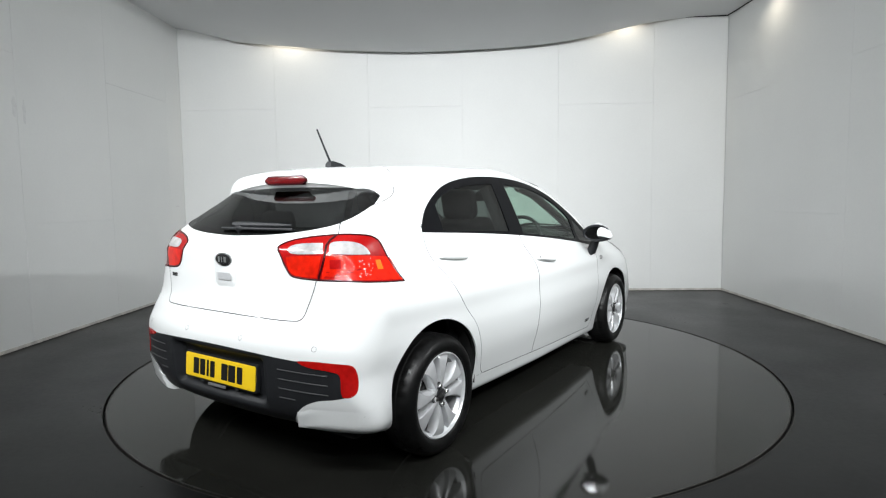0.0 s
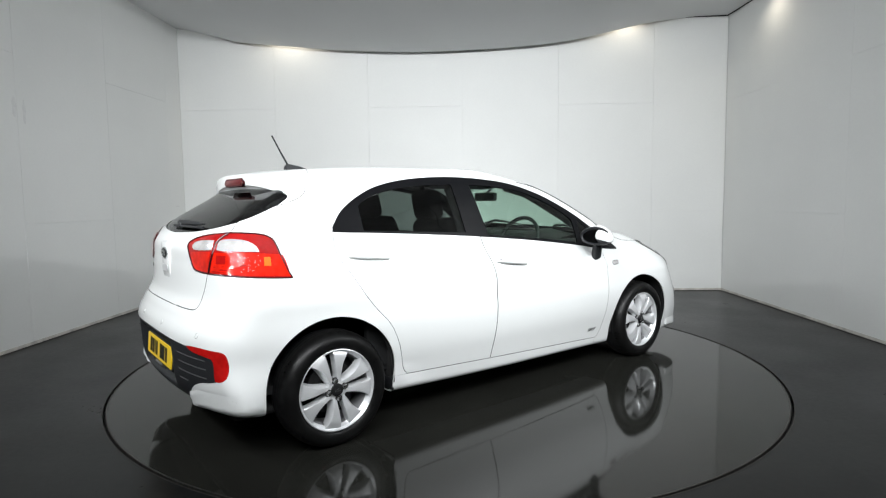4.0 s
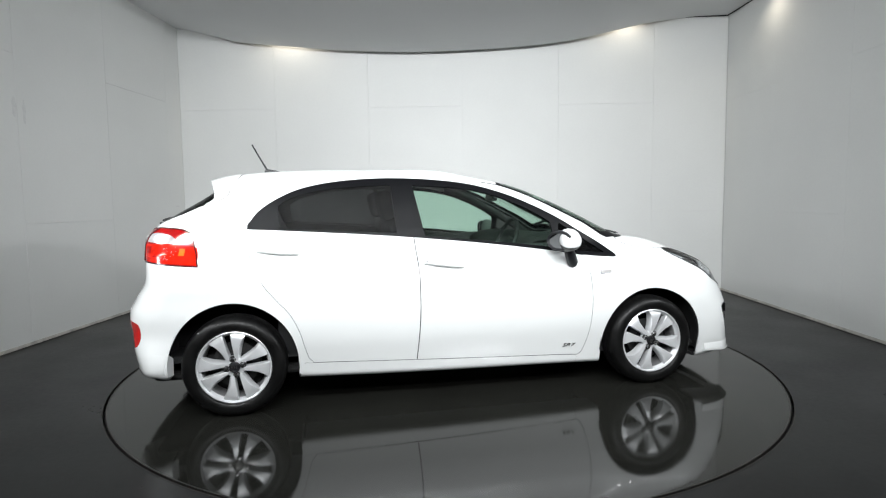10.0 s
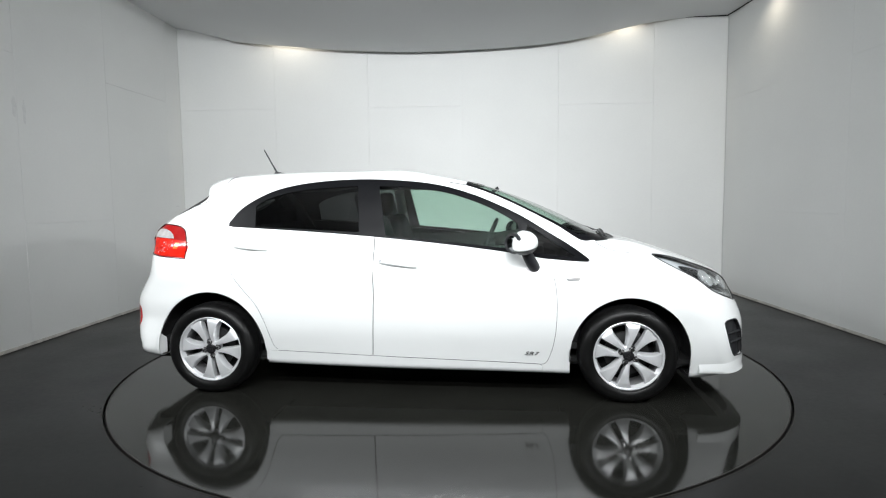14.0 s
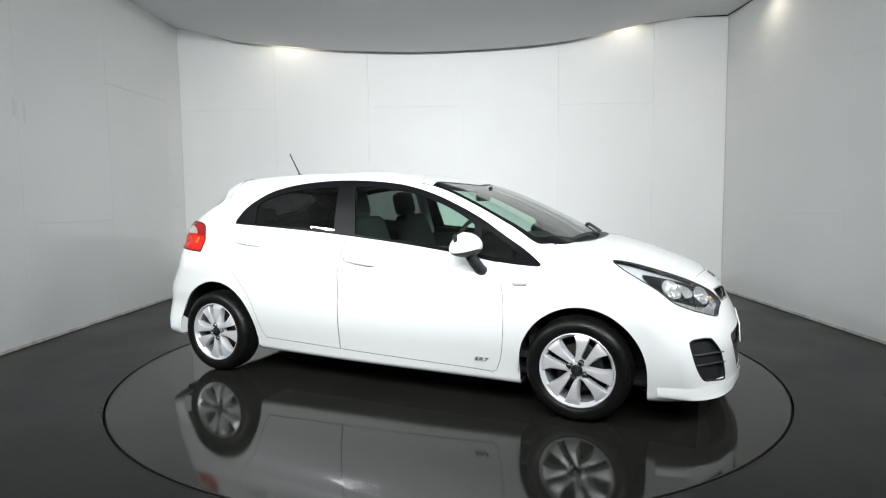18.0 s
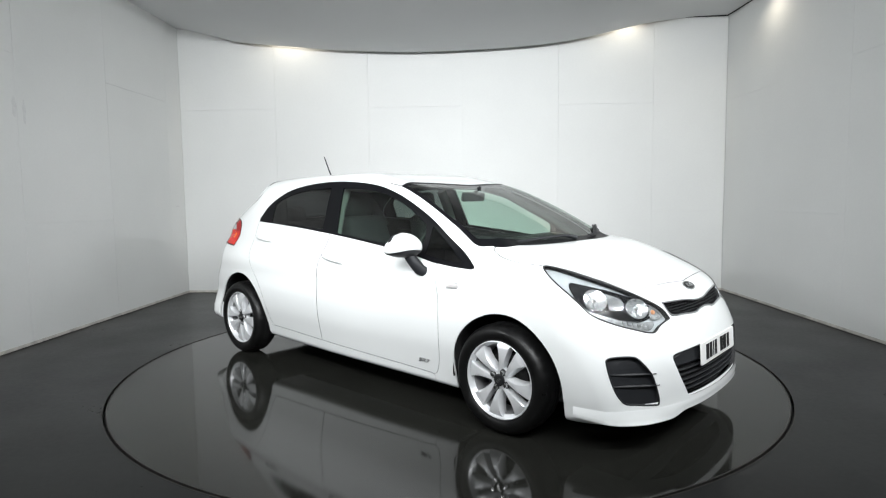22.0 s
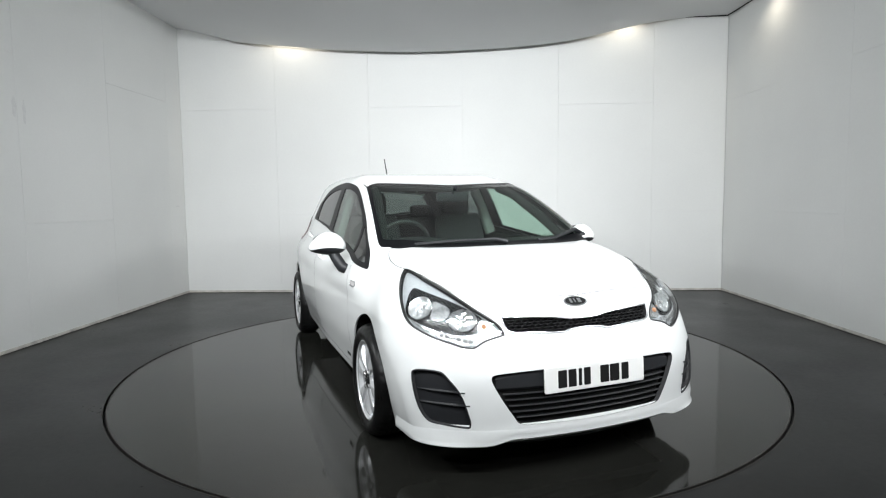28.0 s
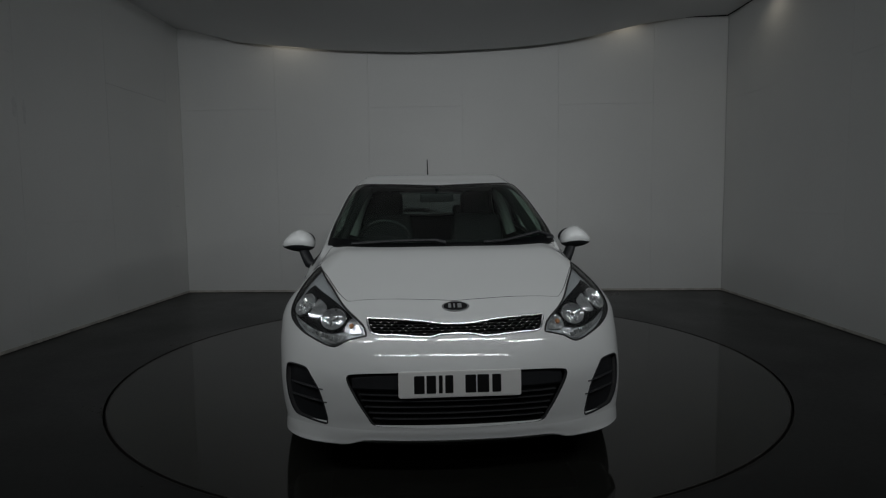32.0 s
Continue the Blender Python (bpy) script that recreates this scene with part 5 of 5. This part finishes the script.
REACH = {"tailgate": (-3, -1.25), "rear_window": (-3, -1.25), "bonnet": (1.0, 3), "windscreen": (0.2, 1.5), "screen_seal": (0.2, 1.5), "headlamp": (1.3, 3), "grille": (1.6, 3), "mouth": (1.6, 3), "fog": (1.6, 3), "tail_lamp": (-3, -1.2),
         "rear_panel": (-3, -1.4), "reflector": (-3, -1.2)}


def cut_body():
    V, Q = body_grid()
    N = normals(V)
    centre = V[Q].mean(1)
    cn = N[Q].mean(1)
    region = np.zeros(len(Q), int)
    polys = []
    for k, (name, view, outline) in enumerate(REGIONS, 1):
        poly = spline(outline, 8)
        polys.append((k, view, poly))
        lo, hi = REACH.get(name, (-3, 3))
        may = (cn @ view_axes(view)[0] > 0.06) & (centre[:, 0] > lo) & (centre[:, 0] < hi)
        if name in ("front_bumper", "rear_bumper"):
            may = np.ones(len(Q), bool)
        if view == "top":
            may &= centre[:, 2] > 0.7
        if name == "window_frame":
            may &= centre[:, 1] < -0.3
        idx = np.where(may)[0]
        fl = flat(centre[idx], view)
        near = np.all((fl > poly.min(0) - 0.02) & (fl < poly.max(0) + 0.02), axis=1)
        idx, fl = idx[near], fl[near]
        region[idx[sdf(poly, fl)[0] < 0]] = k
    k = len(REGIONS)
    for a in (ARCH_F, ARCH_R):
        k += 1
        poly = circle_poly(*a)
        polys.append((k, 90, poly))
        idx = np.where((centre[:, 1] < -0.35) & (np.abs(centre[:, 0] - a[0]) < 0.5) & (centre[:, 2] < 0.75))[0]
        region[idx[sdf(poly, flat(centre[idx], 90))[0] < 0]] = k
    top, low = np.zeros(len(V), int) - 1, np.full(len(V), 999)
    for c in range(4):
        np.maximum.at(top, Q[:, c], region)
        np.minimum.at(low, Q[:, c], region)
    for k, view, poly in polys:
        idx = np.where((top == k) & (low < k))[0]
        if not len(idx):
            continue
        fl = flat(V[idx], view)
        d, to = sdf(poly, fl)
        ok = np.abs(d) < 0.024
        mid = V[idx, 1] > -1e-6
        idx, to, mid = idx[ok], to[ok], mid[ok]
        q = settle(V[idx], view, to)
        good = np.linalg.norm(q - V[idx], axis=1) < 0.07
        q[mid, 1] = 0
        V[idx[good]] = q[good]
    return V, normals(V), Q, region


def one_island(skin, name):
    """Gives the stray pieces of a region back to the body shell."""
    V, N, Q, region = skin
    k = 1 + [r[0] for r in REGIONS].index(name)
    idx = np.where(region == k)[0]
    root = {}

    def find(a):
        while root.setdefault(a, a) != a:
            root[a] = root[root[a]]
            a = root[a]
        return a

    for q in Q[idx].tolist():
        for c in q[1:]:
            root[find(c)] = find(q[0])
    home = np.array([find(q[0]) for q in Q[idx].tolist()])
    names, counts = np.unique(home, return_counts=True)
    region[idx[home != names[np.argmax(counts)]]] = 0
    return V, N, Q, region


def panel_bm(V, N, quads, gap=0.0, skirt=0.0, sink=0.0, both=False, left=False):
    """One panel as a bmesh: sunk along the normal, its edge drawn in by gap and turned inward by skirt."""
    used = np.unique(quads)
    remap = -np.ones(len(V), int)
    remap[used] = np.arange(len(used))
    P, n = V[used] - N[used] * sink, N[used]
    F = remap[quads]
    edges = {}
    for q in F:
        for a, b in ((q[0], q[1]), (q[1], q[2]), (q[2], q[3]), (q[3], q[0])):
            if a != b:
                key = (min(a, b), max(a, b))
                edges[key] = None if key in edges else (a, b)
    rim = [e for e in edges.values() if e is not None]
    rim = [e for e in rim if not (abs(P[e[0], 1]) < 1e-6 and abs(P[e[1], 1]) < 1e-6)]
    faces = [tuple(dict.fromkeys(q)) for q in F.tolist()]
    faces = [f for f in faces if len(f) > 2]
    walls = [0] * len(faces)
    if rim:
        rv = np.array(sorted({i for e in rim for i in e}))
        if gap:
            pull = np.zeros_like(P)
            for a, b in rim:
                t = P[b] - P[a]
                w = np.cross((n[a] + n[b]) / 2, t)
                w /= np.linalg.norm(w) + 1e-9
                pull[a] += w
                pull[b] += w
            ln = np.linalg.norm(pull[rv], axis=1)[:, None] + 1e-9
            P[rv] += pull[rv] / ln * gap
            P[used_mid(V, used), 1] = 0
        if skirt:
            base = len(P)
            low = {i: base + k for k, i in enumerate(rv)}
            deep = np.full(len(rv), skirt)
            for cx, cz, r in (ARCH_F, ARCH_R):
                deep[np.abs(np.hypot(P[rv, 0] - cx, P[rv, 2] - cz) - r) < 0.02] = 0.008
            P = np.concatenate([P, P[rv] - n[rv] * deep[:, None]])
            P[base:][np.abs(P[rv, 1]) < 1e-6, 1] = 0
            faces += [(b, a, low[a], low[b]) for a, b in rim]
            deep_at = dict(zip(rv.tolist(), deep.tolist()))
            walls += [0 if min(deep_at[a], deep_at[b]) < 0.0081 else 1 for a, b in rim]
    if left:
        P = P * np.array([1, -1, 1])
        faces = [f[::-1] for f in faces]
    if both:
        k = len(P)
        mid = np.abs(P[:, 1]) < 1e-6
        twin = np.where(mid, np.arange(k), np.arange(k) + k)
        P = np.concatenate([P, P * np.array([1, -1, 1])])
        faces += [tuple(twin[i] for i in f[::-1]) for f in faces]
        walls += walls
    return P, faces, walls


def used_mid(V, used):
    return np.where(np.abs(V[used, 1]) < 1e-6)[0]


def panel(name, mat, parent, quads, label="", gap=0.0, skirt=0.0, sink=0.0, sides="both"):
    V, N = SKIN[0], SKIN[1]
    made = []
    for s in (("both",) if sides == "both" else ("right", "left")):
        P, faces, walls = panel_bm(V, N, quads, gap, skirt, sink, s == "both", s == "left")
        me = bpy.data.meshes.new(name)
        me.from_pydata(P.tolist(), [], faces)
        me.materials.append(mat)
        if skirt and mat is PAINT:
            me.materials.append(SHUT)
            me.polygons.foreach_set("material_index", walls)
        me.shade_smooth()
        me.set_sharp_from_angle(angle=radians(50))
        made.append(part(name, me, None, parent, label))
    return made


def regions(*names):
    ids = [i + 1 for i, r in enumerate(REGIONS) if r[0] in names]
    if "shell" in names:
        ids.append(0)
    return SKIN[2][np.isin(SKIN[3], ids)]


def build_panels(car):
    panel("body_shell", PAINT, car, regions("shell"), skirt=0.015)
    panel("fender", PAINT, car, regions("fender"), gap=0.0, skirt=0.010, sides="two")
    bumper = panel("front_bumper", PAINT, car, regions("front_bumper"), gap=0.0, skirt=0.022)[0]
    panel("rear_bumper", PAINT, car, regions("rear_bumper"), gap=0.0, skirt=0.03)
    tailgate = panel("tailgate", PAINT, car, regions("tailgate"), gap=0.0042, skirt=0.015)[0]
    bonnet = panel("bonnet", PAINT, car, regions("bonnet"), gap=0.0042, skirt=0.010)[0]
    doors = panel("rear_door", PAINT, car, regions("rear_door"), gap=0.0026, skirt=0.015, sides="two")
    doors += panel("front_door", PAINT, car, regions("front_door"), gap=0.0026, skirt=0.015, sides="two")
    panel("sill", PAINT, car, regions("sill"), gap=0.001, skirt=0.02, sides="two")
    frames = panel("window_frame", SATIN_BLACK, car, regions("window_frame"), sink=0.002, skirt=0.012, sides="two", label="black window surround")
    panel("side_window", DARK_GLASS, car, regions("rear_pane"), sink=0.006, sides="two", label="dark privacy glass")
    panel("side_window", CLEAR_GLASS, car, regions("front_pane"), sink=0.006, sides="two", label="green-tinted glass")
    panel("quarter_window", SMOKED, car, regions("corner_pane"), sink=0.004, sides="two", label="small dark corner pane")
    panel("screen_seal", SATIN_BLACK, car, regions("screen_seal"), sink=0.003, label="black windscreen border and cowl")
    panel("windscreen", SCREEN_GLASS, car, regions("windscreen"), sink=0.003, label="green-tinted windscreen")
    panel("rear_window", DARK_GLASS, tailgate, regions("rear_window"), sink=0.003, label="dark privacy glass")
    lamps = panel("headlamp", CLEAR_LENS, car, regions("headlamp"), sink=0.001, sides="two", label="clear headlamp lens")
    grille = panel("upper_grille", LINER, car, regions("grille"), sink=0.028, label="black honeycomb grille")[0]
    mouth = panel("lower_grille", LINER, car, regions("mouth"), sink=0.04, label="black slatted lower grille")[0]
    fogs = panel("corner_recess", BLACK, car, regions("fog"), sink=0.02, sides="two", label="black plastic corner recess")
    tails = panel("tail_lamp", RED_LENS, car, regions("tail_lamp"), gap=0.001, skirt=0.01, sides="two", label="red tail lamp")
    valance = panel("rear_valance", BLACK, car, regions("rear_panel"), gap=0.001, skirt=0.02, sink=0.004, label="black plastic lower rear panel")[0]
    panel("rear_reflector", REFLEX_RED, valance, regions("reflector"), skirt=0.012, sides="two", label="red corner reflector")
    open_ = ("window_frame", "rear_pane", "front_pane", "corner_pane", "screen_seal", "windscreen", "rear_window", "mouth", "grille", "fog", "headlamp")
    closed = [i for i in range(len(REGIONS) + 1) if i == 0 or REGIONS[i - 1][0] not in open_]
    inner = panel("inner_shell", LINER, car, SKIN[2][np.isin(SKIN[3], closed)], sink=0.024)[0]
    for v in inner.data.vertices:
        v.co.x += plate_hollow(v.co, 0.062)
    build_doors(car, doors)
    build_mirrors(car)
    build_tail(car, tailgate, valance)
    build_tail_lamps(tails)
    build_nose(car, bumper, lamps, grille, mouth, fogs, bonnet)
    build_glass_details(car)
    build_interior(car)
    build_arches(car)


SMOKED = glass("smoked_corner_glass", (0.10, 0.10, 0.10))
RED_LENS = material("red_lamp_lens", (0.30, 0.004, 0.004), 0.12, vary=0.25, scale=12, spec=0.45)


REFLEX_RED = material("reflex_red", (0.42, 0.007, 0.006), 0.12, vary=0.3, scale=40)
HIGH_RED = material("high_lamp_lens", (0.09, 0.003, 0.004), 0.15, vary=0.3, scale=60)
DEEP_RED = material("deep_red_lens", (0.035, 0.002, 0.003), 0.25, spec=0.3)
BRIGHT_RED = material("bright_red_lens", (0.62, 0.012, 0.003), 0.12, vary=0.45, scale=28, spec=0.4)


def build_wheel():
    """A wheel whose outer face looks along -y."""
    rim = new("wheel", bm_mesh("barrel", lathe([(0.194, 0.004), (0.200, -0.004), (0.204, -0.002), (0.205, 0.004), (0.197, 0.008), (0.191, 0.016), (0.182, 0.028)], 80), ALLOY, angle=35))
    # silver like the rim; shade behind the spokes is put into its colour
    part("barrel", lathe([(0.182, 0.028), (0.177, 0.04), (0.174, 0.075), (0.172, 0.15), (0.2, 0.165)], 64), DIMMED_ALLOY, rim, "silver inner barrel, darkened for the shade behind the spokes")
    tyre = [(0.196, 0.012), (0.204, -0.002), (0.214, -0.010), (0.232, -0.016), (0.252, -0.014), (0.268, -0.004), (0.278, 0.010), (0.285, 0.026), (0.2875, 0.045), (0.288, 0.08), (0.2875, 0.115), (0.283, 0.14), (0.26, 0.172), (0.2, 0.165)]
    bm = lathe(tyre, 180)
    for v in bm.verts:
        rad = math.hypot(v.co.x, v.co.z)
        k = round(math.degrees(math.atan2(v.co.z, v.co.x)) / 2)
        if rad > 0.279 and 0.015 < v.co.y < 0.14 and (k + int(v.co.y * 60)) % 5 == 0:
            v.co.x *= 0.984
            v.co.z *= 0.984
    t = part("tyre", bm, TYRE, rim, "black rubber tyre")
    for k in range(3):
        part("tread_groove", lathe([(0.2884, 0.052 + 0.026 * k), (0.2884, 0.058 + 0.026 * k)], 72), LINER, t)
    part("rim_bead", lathe([(0.207, -0.006), (0.2095, -0.0085), (0.212, -0.008)], 72), TYRE, t)
    # spokes in mirrored pairs, a straight slot between the two and a rounded window outside them
    N = 10
    for i in range(8):
        flip = 1 if i % 2 else -1
        bm = bmesh.new()
        rows = []
        for k in range(N + 1):
            s = k / N
            ui, vi = 0.052 + 0.146 * s, 0.0125 + 0.0095 * s
            uo = 0.034 + 0.130 * s
            vo = 0.029 + 0.029 * s + 0.047 * s ** 3.4
            h = 0.010 - 0.011 * min(1.0, s * 2.2) + 0.004 * s ** 4
            tip = 0.010 * step(0.86, 1.0, s)
            lean = 0.004 + 0.008 * math.sin(math.pi * min(1.0, s * 1.1)) ** 0.8
            w = Vector((uo - ui, vo - vi))
            side = Vector((-0.35, 0.94))
            prof = [(ui, vi - 0.002, h + 0.045), (ui, vi, h + 0.004 + tip), (ui + 0.06 * w.x, vi + 0.06 * w.y, h + tip), (ui + 0.5 * w.x, vi + 0.5 * w.y, h - 0.0015 + tip), (uo, vo, h + 0.001 + tip),
                    (uo + side.x * lean * 0.45, vo + side.y * lean * 0.45, h + 0.009 + tip), (uo + side.x * lean, vo + side.y * lean, h + 0.026 + tip), (uo + side.x * lean * 1.2, vo + side.y * lean * 1.2, h + 0.05)]
            rows.append([bm.verts.new((flip * b, float(c), a)) for a, b, c in prof])
        for p, q in zip(rows, rows[1:]):
            for k in range(8):
                bm.faces.new((p[k], p[(k + 1) % 8], q[(k + 1) % 8], q[k]))
        bm.faces.new(rows[-1])
        part("spoke", bm, ALLOY, rim, m=pose(0, 0, 0, 0, 90.0 * (i // 2) + 78, 0), angle=22)
    part("hub_boss", lathe([(0.0, 0.012), (0.030, 0.012), (0.048, 0.013), (0.057, 0.017), (0.060, 0.028), (0.060, 0.05)], 40), ALLOY, rim)
    part("centre_cap", lathe([(0, 0.001), (0.026, 0.002), (0.0315, 0.005), (0.0315, 0.02)], 32), GLOSS_BLACK, rim, "black centre cap")
    for k in (-1, 0, 1):
        part("cap_mark", slab(rounded(0.008, 0.016, 0.002, 2), 0.001), STEEL, rim, m=pose(0.012 * k, 0.0002, 0, 90, 0, 0))
    for i in range(4):
        a = radians(90 * i + 12)
        part("wheel_nut", lathe([(0.0, -0.003), (0.0100, -0.002), (0.0125, 0.003), (0.0125, 0.02)], 6), STEEL, rim, m=pose(0.046 * math.cos(a), 0, 0.046 * math.sin(a)))
        # dark ring drawn round each nut for the shadow in its socket
        part("nut_shade_ring", lathe([(0.0125, 0.0102), (0.0178, 0.0092), (0.0190, 0.0140)], 16), DARK_METAL, rim, m=pose(0.046 * math.cos(a), 0, 0.046 * math.sin(a)))
    part("brake_disc", lathe([(0.0, 0.066), (0.07, 0.062), (0.075, 0.075), (0.13, 0.075), (0.13, 0.09), (0.0, 0.09)], 48), DARK_METAL, rim, "dull steel brake disc")
    part("brake_caliper", box(0.085, 0.14, 0.06, 0.12, -0.05, 0.05, 0.01), DARK_METAL, rim)
    part("wheel_back", lathe([(0.0, 0.13), (0.178, 0.13)], 40), LINER, rim)
    return rim


def build_car():
    car = new("car", None)
    tagged(car, "white five-door hatchback with silver alloy wheels on the turntable", "car")
    build_panels(car)
    w = build_wheel()
    w.parent = car
    w.matrix_basis = pose(-1.285, -0.834, 0.287)
    for x, y, turn, roll in ((1.285, -0.834, 0, -51), (1.285, 0.834, 180, 20), (-1.285, 0.834, 180, 70)):
        copy_thing(w, pose(x, y, 0.287, 0, 0, turn) @ pose(0, 0, 0, 0, roll, 0)).parent = car
    part("floor_pan", box(-1.75, 1.85, -0.7, 0.7, 0.19, 0.24, 0.03), LINER, car)
    return car


def motions():
    rows, turns = [], []
    for k in range(33):
        m = pose(0, 0, 0, 0, 0, TURN_START + TURN_RATE * k)
        rows.append((k, m @ pose(-0.1191, -0.0798, 0)))
        turns.append((k, m))
    walk(CAR, rows)
    walk(DISC, turns)


build_floor()
DISC = build_turntable()
build_walls()
build_ceiling()
build_fixtures()
SKIN = one_island(cut_body(), "rear_bumper")
CAR = build_car()
motions()
